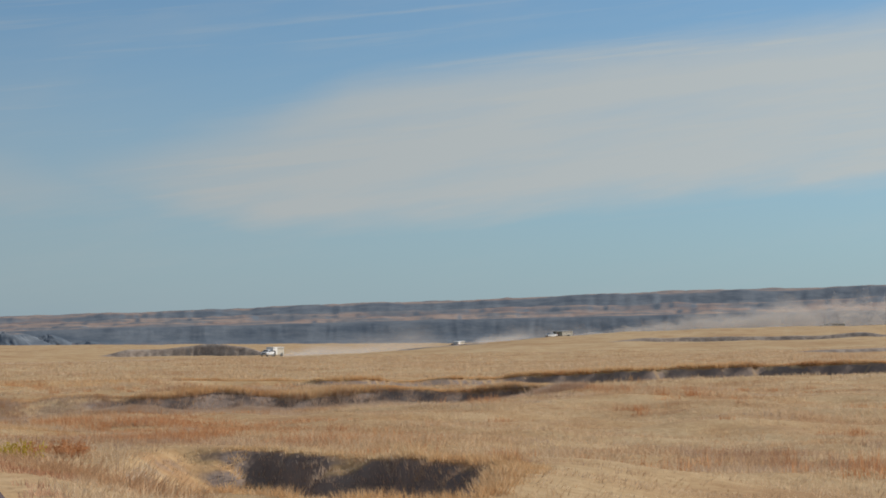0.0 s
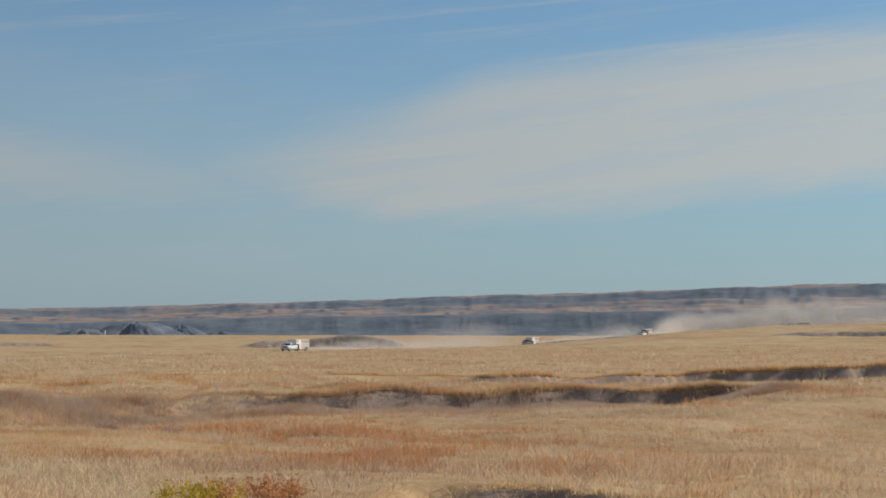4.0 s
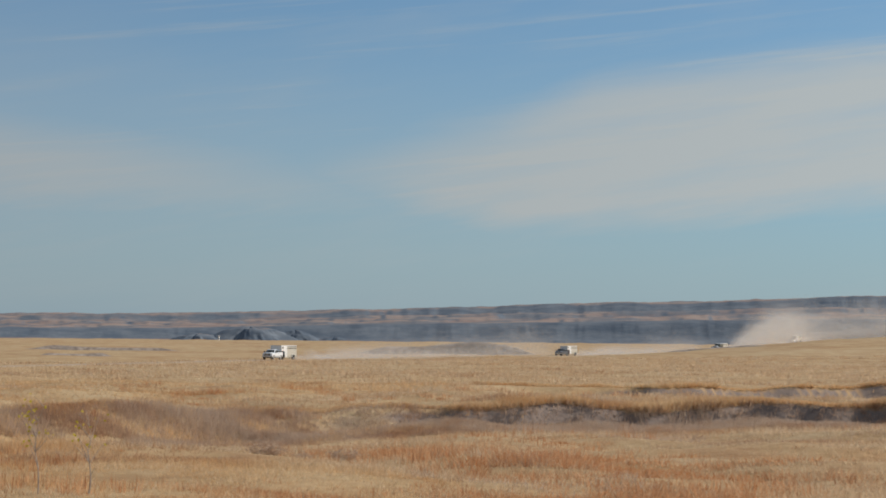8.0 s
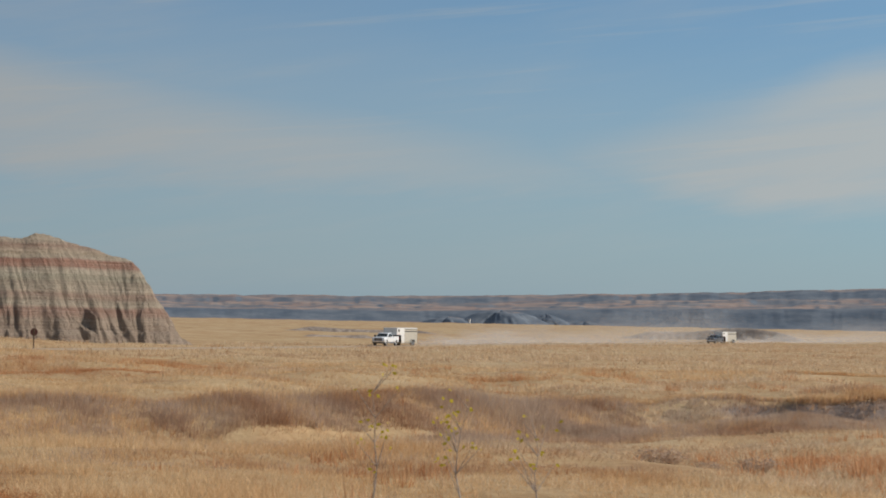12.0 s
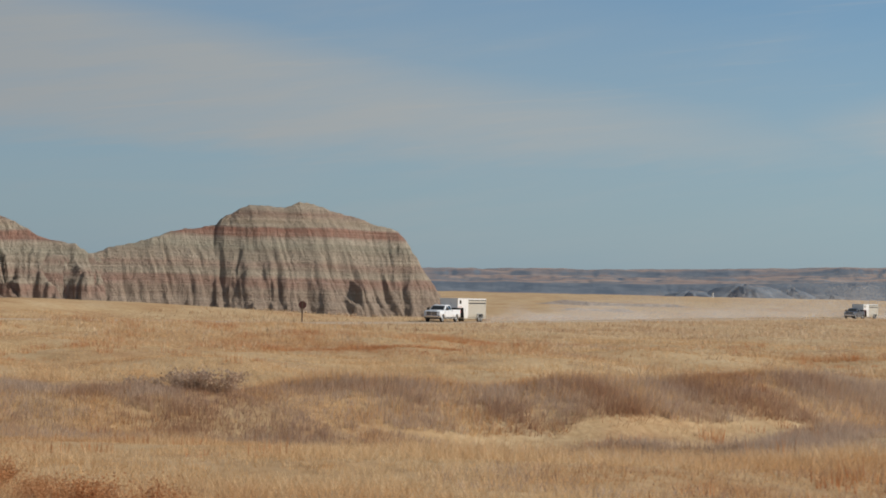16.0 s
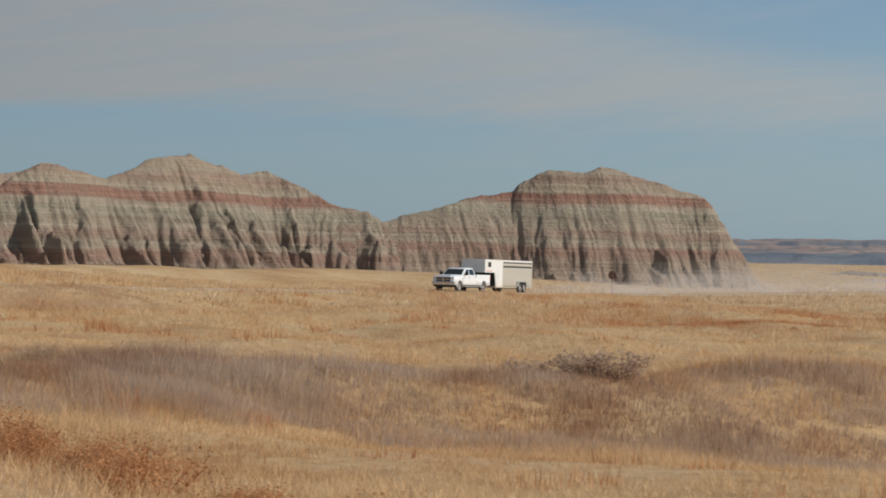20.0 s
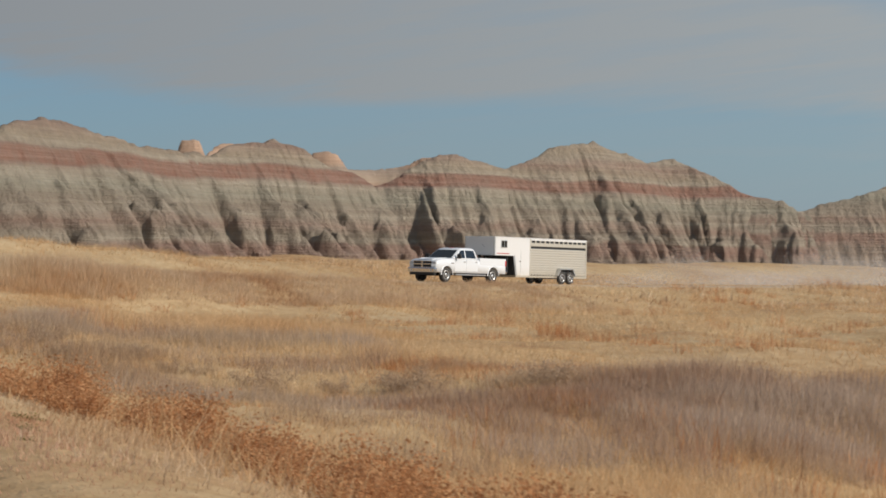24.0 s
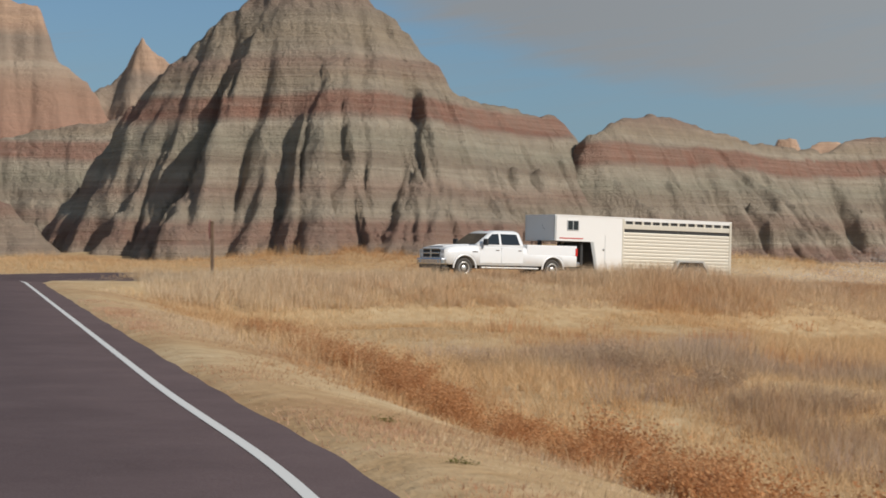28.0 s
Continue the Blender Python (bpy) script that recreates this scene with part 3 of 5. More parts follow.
BUTTE_E = [(-181.0, 134.2, 9.6), (-177.2, 131.4, 10.7), (-174.4, 127.4, 10.8), (-172.3, 124.0, 11.0), (-171.3, 121.8, 11.7), (-170.4, 119.1, 14.4), (-170.2, 117.0, 15.9), (-170.0, 115.2, 17.5),
           (-170.8, 113.7, 17.7), (-172.3, 111.0, 15.8), (-173.8, 108.3, 13.1), (-174.8, 106.1, 10.3), (-175.4, 104.8, 8.1), (-176.2, 102.8, 5.4), (-177, 100.8, 3.2), (-178.5, 98, 0.5)]
build_butte(BUTTE_A, "banded grey and red eroded clay butte with flat top", 11, 1.7, slope=1.6, lobe=5.5, deep=0.13, rib=0.8)
build_butte(BUTTE_C, "banded clay butte with three rounded summits", 23, 0.3, slope=1.45, aslant=0.2, lobe=6.4, deep=0.2, rib=1.2, spurs=spurs_along(BUTTE_C, 5.4, 123, -0.15))
build_butte(BUTTE_B, "rounded banded clay butte with fluted face", 35, 0.2, slope=1.5, aslant=0.2, lobe=6.4, deep=0.2, rib=1.2, spurs=spurs_along(BUTTE_B, 5.4, 135, 0.1))
build_butte(BUTTE_D, "grey and red banded butte with deep gullies", 47, 0.0, slope=1.55, aslant=0.2, lobe=6.8, deep=0.2, rib=1.2, spurs=spurs_along(BUTTE_D, 5.6, 147, 0.25))
build_butte(BUTTE_E, "tall pyramid shaped banded clay peak", 59, 1.6, slope=1.42, lobe=4.0, deep=0.14, rib=1.15, step=0.12, aslant=0.2,
            spurs=((-172.6, 108.6, 11.4, -169.0, 102.2, 2.4), (-169.8, 110.9, 14.4, -164.2, 105.4, 2.2), (-166.6, 111.0, 9.2, -161.2, 109.2, 2.2), (-168.2, 115.8, 14.2, -159.4, 112.3, 2.2),
                   (-164.6, 117.0, 8.6, -158.7, 115.6, 2.2), (-169.6, 121.2, 10.3, -160.6, 119.2, 2.2), (-169.4, 124.8, 8.0, -163, 122.4, 2.2), (-170.2, 126.6, 7.8, -164.4, 124.2, 2.2)))
# lower slopes and red sandstone summits behind the junction
build_butte([(-196.5, 116, 12.2), (-196.2, 111.3, 11.1), (-197.1, 108.1, 10.5), (-198.0, 104.8, 9.9), (-198.7, 101.6, 9.1), (-200, 96, 8), (-203, 88, 5)], "low grey clay slope in shade", 71, 0.5)
build_butte([(-169.0, 101.0, 1.8), (-169.1, 100.0, 4.2), (-169.4, 98.8, 5.5), (-169.9, 97.0, 6.3), (-170.3, 95.6, 6.6), (-171.3, 93.4, 5.3), (-172.2, 91.8, 2.6)], "small clay knoll with a red band", 83, 3.0)
build_butte([(-213, 125, 5), (-216.4, 120, 9.0), (-217.4, 117.2, 12.4), (-217.8, 116.0, 14.6), (-218.2, 114.5, 15.8), (-218.5, 113.2, 17.2), (-218.6, 112.9, 20.4), (-219.3, 109.9, 21.2), (-221, 104, 21.5), (-224, 96, 19)], "buff sandstone cliff above red clay", 95, 2.0, slope=2.6, deep=0.3, knob=0.1, mat=BUFF, blunt=0.3)
build_butte([(-246, 141, 13), (-249.0, 133.6, 17.7), (-249.3, 132.5, 19.4), (-249.8, 131.0, 20.2), (-250.05, 130.3, 20.9), (-250.1, 130.1, 22.0), (-250.25, 129.6, 22.1), (-250.4, 129.1, 20.3), (-250.7, 127.9, 18.3), (-251.3, 126.1, 17.2), (-253, 120, 15)], "pointed red sandstone spire on a ridge", 107, 2.0, slope=1.9, deep=0.2, knob=0.05, mat=BUFF, blunt=0.12)
build_butte([(-349, 328, 14), (-350.9, 323.6, 18.5), (-352.3, 322.0, 19.5), (-355.6, 318.1, 18.2), (-358, 312, 17.3), (-356, 306, 17.0), (-355.0, 303.2, 19.0), (-356.2, 301.6, 20.2), (-357.8, 299.6, 19.9), (-358.7, 298.4, 18.4), (-352, 286, 16.0),
             (-345, 276, 16.0), (-341.1, 272.0, 19.3), (-342.4, 270.1, 20.1), (-343.5, 268.6, 19.4), (-340, 263, 17.5), (-336.6, 261.0, 18.2), (-337.1, 260.2, 19.4), (-337.8, 259.3, 20.4), (-338.7, 257.9, 19.3), (-339.4, 257, 17), (-345, 245, 15)], "distant red sandstone ridge with knobs", 119, 1.0, slope=2.4, ledge=1.0, knob=0.1, mat=BUFF, step=0.3, blunt=0.3)
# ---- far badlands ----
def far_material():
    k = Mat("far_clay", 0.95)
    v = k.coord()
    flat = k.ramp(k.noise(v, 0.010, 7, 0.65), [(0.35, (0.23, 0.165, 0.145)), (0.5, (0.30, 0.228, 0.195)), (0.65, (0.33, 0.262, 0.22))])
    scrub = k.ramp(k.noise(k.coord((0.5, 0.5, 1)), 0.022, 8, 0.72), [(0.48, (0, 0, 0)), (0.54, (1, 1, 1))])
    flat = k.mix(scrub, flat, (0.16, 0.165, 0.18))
    # blue grey of steep faces holds distance haze, put into the base colour
    steep_hazed = k.ramp(k.noise(k.coord((1, 1, 5)), 0.03, 6, 0.65), [(0.35, (0.095, 0.122, 0.158)), (0.65, (0.165, 0.19, 0.22))])
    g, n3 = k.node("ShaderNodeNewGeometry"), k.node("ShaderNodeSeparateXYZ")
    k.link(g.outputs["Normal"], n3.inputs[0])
    k.colour(k.mix(k.ramp(n3.outputs[2], [(0.980, (1, 1, 1)), (0.997, (0, 0, 0))]), flat, steep_hazed))
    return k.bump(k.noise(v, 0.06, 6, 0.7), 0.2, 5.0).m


FAR_HAZED_CLAY = far_material()


def gullies(deg, reach_, seed):
    """How far the spurs of a distant cliff stand out, along the azimuth: pointed spurs, rounded bays."""
    flat = np.zeros_like(deg)
    deg = deg + 0.5 * (vnoise(np.stack([deg * 1.7, reach_ / 30], -1), seed + 3) - 0.5)
    a = np.abs(2 * vnoise(np.stack([deg * 0.8, flat + 0.3], -1), seed) - 1)
    b = np.abs(2 * vnoise(np.stack([deg * 2.6, flat + 0.6], -1), seed + 1) - 1)
    c = np.abs(2 * vnoise(np.stack([deg * 7, flat + 0.9], -1), seed + 2) - 1)
    return 5 * a + 2 * b + 0.8 * c


def build_far():
    """A stepped badlands wall and plateaus, two to four kilometres off."""
    az = np.radians(np.arange(-12, 62, 0.05))
    rr = np.concatenate([np.arange(1800, 1900, 25.0), np.arange(1900, 2130, 5.0), np.arange(2140, 2480, 45.0), np.arange(2480, 2760, 10.0), np.arange(2780, 3200, 60.0), np.arange(3200, 3480, 16.0), np.arange(3500, 4500, 100.0), [4700.0]])
    R, A = np.meshgrid(rr, az, indexing="ij")
    deg = np.degrees(A)
    # heights as slopes over the camera's level
    wall = np.interp(deg, [-12, 0, 12, 20, 26, 40, 62], [58, 48, 36, 25, 15, 11, 10]) / 3688
    mid = np.interp(deg, [-12, 0, 12, 20, 26, 40, 62], [78, 68, 52, 38, 24, 19, 18]) / 3688
    top = np.interp(deg, [-12, 0, 6, 12, 20, 26, 35, 62], [104, 90, 82, 68, 50, 40, 31, 29]) / 3688
    rough = (vnoise(np.stack([deg * 1.1, R / 160], -1), 21) - 0.5) * 2.2 + (vnoise(np.stack([deg * 5, R / 90], -1), 22) - 0.5) * 0.6
    z1 = 4.5 + wall * 2050
    z2 = 4.5 + mid * 2700
    z3 = 4.5 + top * 4200
    q1, q2, q3 = R - gullies(deg, R, 15), R - gullies(deg, R, 35), R - 1.5 * gullies(deg, R, 55)
    z = -3 + (z1 + 3) * (0.45 * smooth(1935, 2010, q1) + 0.55 * smooth(1985, 2030, q1))
    z = np.where(R > 2125, z1 + (z2 - z1) * (0.55 * smooth(2125, 2480, R) + 0.45 * smooth(2560, 2650, q2)), z)
    z = np.where(R > 2760, z2 + (z3 - z2) * (0.4 * smooth(2760, 3900, R) + 0.4 * smooth(3270, 3360, q3) + 0.2 * smooth(3900, 4200, R)), z)
    z = z + rough * smooth(1990, 2125, R) * (1 + R / 2000)
    z = np.where(R > 4300, z - (R - 4300) * 0.1, z)
    p = np.stack([-np.sin(A) * R, np.cos(A) * R, z], -1).reshape(-1, 3)
    ob = new("far_badlands", mesh_of("far_badlands", p, grid_faces(len(rr), len(az))[:, ::-1], FAR_HAZED_CLAY))
    tagged(ob, "distant blue grey badlands wall under brown plateaus", "backdrop", kind="structure")


build_far()


def far_butte(x, y, h, w, seed, flat_top):
    """A gullied hill before the distant wall."""
    a = np.linspace(0, 2 * np.pi, 160, endpoint=False)
    t = np.linspace(0, 1, 26)
    T, A = np.meshgrid(t, a, indexing="ij")
    ridge = np.abs(2 * vnoise(np.stack([A * 2.2, T * 1.5], -1), seed) - 1) * 0.2 + np.abs(2 * vnoise(np.stack([A * 6.0, T * 4], -1), seed + 1) - 1) * 0.09
    r = w * T * (1.15 - ridge * smooth(0.1, 0.7, T)) * (1 + 0.8 * np.abs(np.cos(A)))
    z = h * (1 - smooth(flat_top, 1.0, T) * 0.6 - 0.4 * T) - 1.5 + 0.10 * h * (vnoise(np.stack([A * 3, T * 7], -1), seed + 2) - 0.5)
    ob = new("far_butte", mesh_of("far_butte", np.stack([x + r * np.cos(A), y + r * np.sin(A), z], -1).reshape(-1, 3), grid_faces(26, 160, True)[:, ::-1], FAR_HAZED_CLAY))
    tagged(ob, "distant gullied grey clay hill before the badlands wall", "hill", "distant hills")


for fx, fy, fh, fw, fs, ft in ((-800, 1823, 15.5, 30, 1, 0.35), (-761, 1839, 12.5, 21, 2, 0.0), (-842, 1800, 9.0, 24, 3, 0.1), (-726, 1850, 7.0, 17, 4, 0.0)):
    far_butte(fx, fy, fh, fw, fs, ft)

# ---- roads ----
PAINT = Mat("worn_white_paint", 0.7).colour((0.62, 0.62, 0.60)).m
GRAVEL_K = Mat("pale_gravel", 0.95)
GRAVEL_K.colour(GRAVEL_K.ramp(GRAVEL_K.noise(GRAVEL_K.coord(), 1.2, 6, 0.7), [(0.3, (0.36, 0.27, 0.19)), (0.7, (0.48, 0.38, 0.28))]))
GRAVEL = GRAVEL_K.bump(GRAVEL_K.noise(GRAVEL_K.coord(), 14, 4, 0.7), 0.6, 0.05).m


def course(line, step, soft=9):
    """A smooth course through the points of a line, at even steps: points and unit normals to the right."""
    p = np.array(line, float)
    s = np.concatenate([[0], np.cumsum(np.hypot(*np.diff(p[:, :2], axis=0).T))])
    u = np.arange(0, s[-1], step)
    q = np.stack([np.interp(u, s, p[:, j]) for j in range(3)], 1)
    w = max(2, int(soft / step))
    ker = np.hanning(2 * w + 3)[1:-1]
    q = np.stack([np.convolve(np.pad(q[:, j], w, "reflect", reflect_type="odd"), ker / ker.sum(), "valid") for j in range(3)], 1)
    t = np.gradient(q[:, :2], axis=0)
    t /= np.linalg.norm(t, axis=1)[:, None]
    return q, np.stack([t[:, 1], -t[:, 0]], 1)


def ribbon(name, line, offsets, drops, mat, step=1.0, rag=0.0, seed=3, span=None, step_soft=None):
    q, n = course(line, step, 9 if step_soft is None else step_soft)
    if span:
        q, n = q[span[0]:span[1]], n[span[0]:span[1]]
    rng = np.random.RandomState(seed)
    rows = []
    for o, dz in zip(offsets, drops):
        edge = o in (offsets[0], offsets[-1]) or (rag and o in (offsets[1], offsets[-2]))
        oo = o + (rag * (vnoise(np.stack([np.arange(len(q)) * step / 1.3, np.full(len(q), o)], -1), seed) - 0.5) if edge else 0)
        rows.append(np.column_stack([q[:, :2] + n * np.reshape(oo, (-1, 1) if np.ndim(oo) else (1, 1)), q[:, 2] + dz]))
    v = np.stack(rows, 1)
    return mesh_of(name, v.reshape(-1, 3), grid_faces(len(q), len(offsets)), mat)


road = tagged(new("road", ribbon("road", ROAD, [-7.3, -7.2, -4.8, -3.3, -1.5, 0.58, 0.68], [-0.16, -0.02, 0.0, 0.02, 0.0, -0.03, -0.16], ASPHALT, 0.5, 0.09, 3, None, 4)), "worn purple grey asphalt road", "road", kind="structure")
edge_line = new("edge_line", ribbon("edge_line", ROAD, [-0.052, 0.052], [-0.0165, -0.0180], PAINT, 0.5, 0.0, 3, None, 4))
edge_line.parent = road
side = [(-151.5, 92, 2.42), (-151.4, 94, 2.45), (-151.3, 96, 2.47), (-151.4, 98.4, 2.49), (-151.6, 100.4, 2.49)]
tagged(new("side_road", ribbon("side_road", side, [-6.5, -4.2, 0.0, 4.2, 7.0], [-0.10, 0.03, 0.05, 0.03, -0.10], ASPHALT, 0.5, 0.3, 9, None, 1.5)), "short asphalt apron of the side road at the junction", "road", kind="structure")
tagged(new("gravel_road", ribbon("gravel_road", TRACK_LINE, [-3.4, -2.8, 0.0, 2.8, 3.4], [-0.12, 0.03, 0.08, 0.03, -0.12], GRAVEL, 1.0, 0.5, 5)), "pale dusty gravel road across the prairie", "road", kind="structure")

# ---- earth banks ----
SOIL_K = Mat("bare_earth", 0.95)
SOIL_K.colour(SOIL_K.mix(SOIL_K.ramp(SOIL_K.noise(SOIL_K.coord(), 0.5, 5, 0.7), [(0.4, (0, 0, 0)), (0.6, (1, 1, 1))]), (0.25, 0.20, 0.165), (0.40, 0.335, 0.28)))
SOIL = SOIL_K.bump(SOIL_K.noise(SOIL_K.coord(), 5, 5, 0.75), 0.8, 0.12).m


def build_mound(line, high, seed, label, broad=14.0):
    """A low mound cut away along one side: grass on its back, a crumbling earth face before it."""
    q, n = course([(a, b, 0) for a, b in line], 0.5)
    n = n * np.sign(-(n[:, 1]))[:, None]
    u = np.arange(len(q)) * 0.5
    span_ = smooth(0, 0.2 * u[-1], u) * smooth(u[-1], 0.8 * u[-1], u)
    tall = high * span_ * (0.75 + 0.4 * vnoise(np.stack([u / 9, u * 0], -1), seed))
    wob = 2.5 * (vnoise(np.stack([u / 8, u * 0], -1), seed + 1) - 0.5)
    rows = [(-broad, -0.3, 0.0), (-broad * 0.6, 0.55, 0.0), (-broad * 0.25, 0.9, 0.0), (0.0, 1.0, 1.0)] + [(0.3 + 1.5 * k, 1.0 - k, 1.0) for k in (0.15, 0.3, 0.5, 0.7, 0.85, 1.0)] + [(2.6, -0.3, 1.0)]
    pts = []
    for o, k, w in rows:
        x, y = q[:, 0] + n[:, 0] * (o + w * wob), q[:, 1] + n[:, 1] * (o + w * wob)
        x, y = x + w * 0.5 * n[:, 0] * flutes(u, 3.0, seed + 2, u * 0) * (1 - k), y + w * 0.5 * n[:, 1] * flutes(u, 3.0, seed + 2, u * 0) * (1 - k)
        pts.append(np.column_stack([x, y, land(x, y) + tall * k - 0.05]))
    p = np.stack(pts, 1)
    ob = new("earth_mound", mesh_of("earth_mound", p.reshape(-1, 3), grid_faces(len(q), len(rows)), [GROUND, SOIL]))
    mats = np.tile(np.array([0, 0, 0] + [1] * (len(rows) - 4), np.int32), len(q) - 1)
    ob.data.polygons.foreach_set("material_index", mats)
    tagged(ob, label, "bank", kind="structure")


for bl, bh, bs in (([(-231, 597), (-222, 603), (-209, 609), (-193, 614), (-180, 614)], 3.2, 33), ([(-334, 589), (-318, 600), (-300, 608), (-291, 611)], 1.5, 34), ([(-238.4, 425), (-231, 429), (-223, 433)], 0.8, 35),
                   ([(-78, 595), (-62, 597), (-44, 600), (-24, 600), (-5, 602), (10, 600)], 1.3, 36), ([(-20, 470), (10, 474), (40, 470)], 0.8, 37), ([(-160, 640), (-140, 645), (-118, 646)], 0.6, 38)):
    build_mound(bl, bh, bs, "low dark earth bank far out on the prairie")


# ---- grass ----
def blade_material(name, dark, mid_c, light, patch):
    k = Mat(name, 0.85)
    g = k.node("ShaderNodeNewGeometry")
    pos = k.coord()
    rnd = k.ramp(g.outputs["Random Per Island"], [(0.0, dark), (0.5, mid_c), (1.0, light)])
    n1 = k.noise(pos, 0.045, 4, 0.6)
    n2 = k.noise(pos, 0.22, 4, 0.6)
    c = k.mix(k.ramp(n1, [(0.44, (0.65, 0.65, 0.65)), (0.60, (0, 0, 0))]), rnd, k.mix(0.5, rnd, patch))
    c = k.mix(k.ramp(k.noise(k.coord((1, 1, 1)), 0.09, 5, 0.65), [(0.50, (0, 0, 0)), (0.62, (0.9, 0.9, 0.9))]), c, k.mix(1.0, c, (0.74, 0.59, 0.50), "MULTIPLY"))
    c = k.mix(k.ramp(n2, [(0.36, (0.8, 0.8, 0.8)), (0.52, (0, 0, 0))]), c, k.mix(1.0, c, (0.9, 0.78, 0.66), "MULTIPLY"))
    k.colour(c)
    tr, mx = k.node("ShaderNodeBsdfTranslucent"), k.node("ShaderNodeMixShader")
    k.link(c, tr.inputs[0])
    mx.inputs[0].default_value = 0.48
    k.link(k.b.outputs[0], mx.inputs[1])
    k.link(tr.outputs[0], mx.inputs[2])
    k.link(mx.outputs[0], k.t.nodes["Material Output"].inputs[0])
    return k.m


STRAW = blade_material("straw_grass", (0.59, 0.415, 0.235), (0.74, 0.55, 0.325), (0.90, 0.74, 0.49), (0.62, 0.36, 0.165))
PALE = blade_material("pale_grass", (0.53, 0.40, 0.265), (0.68, 0.535, 0.365), (0.86, 0.73, 0.53), (0.56, 0.36, 0.215))
MAUVE = blade_material("brown_weeds", (0.41, 0.31, 0.24), (0.545, 0.425, 0.33), (0.68, 0.55, 0.42), (0.46, 0.33, 0.25))
DEADWEED = blade_material("dead_weed", (0.40, 0.29, 0.20), (0.54, 0.41, 0.285), (0.68, 0.54, 0.38), (0.46, 0.31, 0.20))
PINKWEED = blade_material("pink_tan_weed", (0.52, 0.33, 0.22), (0.66, 0.44, 0.30), (0.76, 0.56, 0.40), (0.58, 0.33, 0.21))
RUST = blade_material("rust_weeds", (0.46, 0.225, 0.11), (0.63, 0.345, 0.17), (0.75, 0.47, 0.27), (0.54, 0.275, 0.13))


def scatter(rng, n, box, keep):
    x, y = rng.uniform(box[0], box[1], n), rng.uniform(box[2], box[3], n)
    ok = keep(x, y)
    return x[ok], y[ok]


def before_road(x, y):
    return y > road_y(x)


def tufts(name, label, rng, x, y, blades, high, wide, mat, spread=0.16, lean=0.55):
    """Clumps of tapering blades as one mesh."""
    z = land(x, y)
    patch = 0.22 + 1.35 * vnoise(np.stack([x / 6.5, y / 6.5], -1), 77) ** 1.7 + 0.75 * vnoise(np.stack([x / 1.9, y / 1.9], -1), 78) ** 1.3
    n = len(x) * blades
    i = np.repeat(np.arange(len(x)), blades)
    a, r = rng.uniform(0, 2 * np.pi, n), spread * np.sqrt(rng.rand(n))
    bx, by = x[i] + r * np.cos(a), y[i] + r * np.sin(a)
    h = high * patch[i] * rng.uniform(0.45, 1.1, n)
    l = lean * h * rng.rand(n)
    la = a + rng.normal(0, 0.7, n)
    wa, w = rng.uniform(0, np.pi, n), wide * rng.uniform(0.6, 1.4, n) / 2
    base = z[i] - 0.05
    v = np.empty((n, 3, 3))
    v[:, 0] = np.stack([bx - w * np.cos(wa), by - w * np.sin(wa), base], -1)
    v[:, 1] = np.stack([bx + w * np.cos(wa), by + w * np.sin(wa), base], -1)
    v[:, 2] = np.stack([bx + l * np.cos(la), by + l * np.sin(la), base + h], -1)
    ob = new(name, mesh_of(name, v.reshape(-1, 3), np.arange(3 * n).reshape(-1, 3), mat, False))
    return tagged(ob, label, "grass", kind="stuff")


def road_gap(x, y):
    return near_line(x, y, ROAD)[0]


def track_gap(x, y):
    return near_line(x, y, TRACK_LINE)[0]


def off_rock(x, y):
    return (near_line(x, y, SPINE)[0] > 8) & (x > -178)


def no_hollow(x, y):
    return (hollow_reach(x, y) > 0.97) | (x + 14.7 + 0.2 * (y - 53) < -2.8)


def wash(x, y, far=11):
    ok = np.zeros(x.shape, bool)
    for line, _, _ in (BANKS[0], BANKS[2]):
        ok |= (near_line(x, y + ragged(x), line)[0] < far) & (y + ragged(x) < np.interp(x, [p[0] for p in line], [p[1] for p in line])) & (x > line[0][0]) & (x < line[-1][0])
    return ok & (y > road_y(x)) & (road_gap(x, y) > 9)


def weedy(x, y):
    """Where brown weeds outgrow the grass: in the wash, thinning out towards the road."""
    patch = vnoise(np.stack([x / 6, y / 6], -1), 95)
    return wash(x, y, 11) & (x > -97 + 6 * patch) & (patch > np.where(wash(x, y, 5), -1.0, 0.36))


rng = np.random.RandomState(7)
# along the road, where the blades stand near
gx, gy = scatter(rng, 150000, (-165, -35, 55, 135), lambda x, y: before_road(x, y) & (road_gap(x, y) > 2.6 + 2.4 * rng.rand(len(x))) & (road_gap(x, y) < 28) & (track_gap(x, y) > 3.4) & off_rock(x, y))
tufts("roadside_grass", "tall dry straw grass beside the road", rng, gx, gy, 11, 0.33, 0.015, STRAW, 0.2, 1.2)
sx, sy = scatter(rng, 400000, (-165, 4, 5, 115), lambda x, y: before_road(x, y) & (road_gap(x, y) > 0.9) & (road_gap(x, y) < 5.5))
close = road_gap(sx, sy) < 1.1 + 0.9 * vnoise(np.stack([sx / 1.5, sy / 1.5], -1), 61)
tufts("verge_grass", "short sparse dry grass on the road verge", rng, sx[~close], sy[~close], 12, 0.12, 0.014, PALE, 0.16, 1.0)
tufts("verge_grass", "low pinkish dead weeds along the asphalt edge", rng, sx[close], sy[close], 12, 0.09, 0.014, PINKWEED, 0.16, 1.0)
sx, sy = scatter(rng, 150000, (-130, -55, 60, 95), lambda x, y: before_road(x, y) & (np.abs(road_gap(x, y) - 1.35) < 0.25 + 0.6 * rng.rand(len(x)) ** 2))
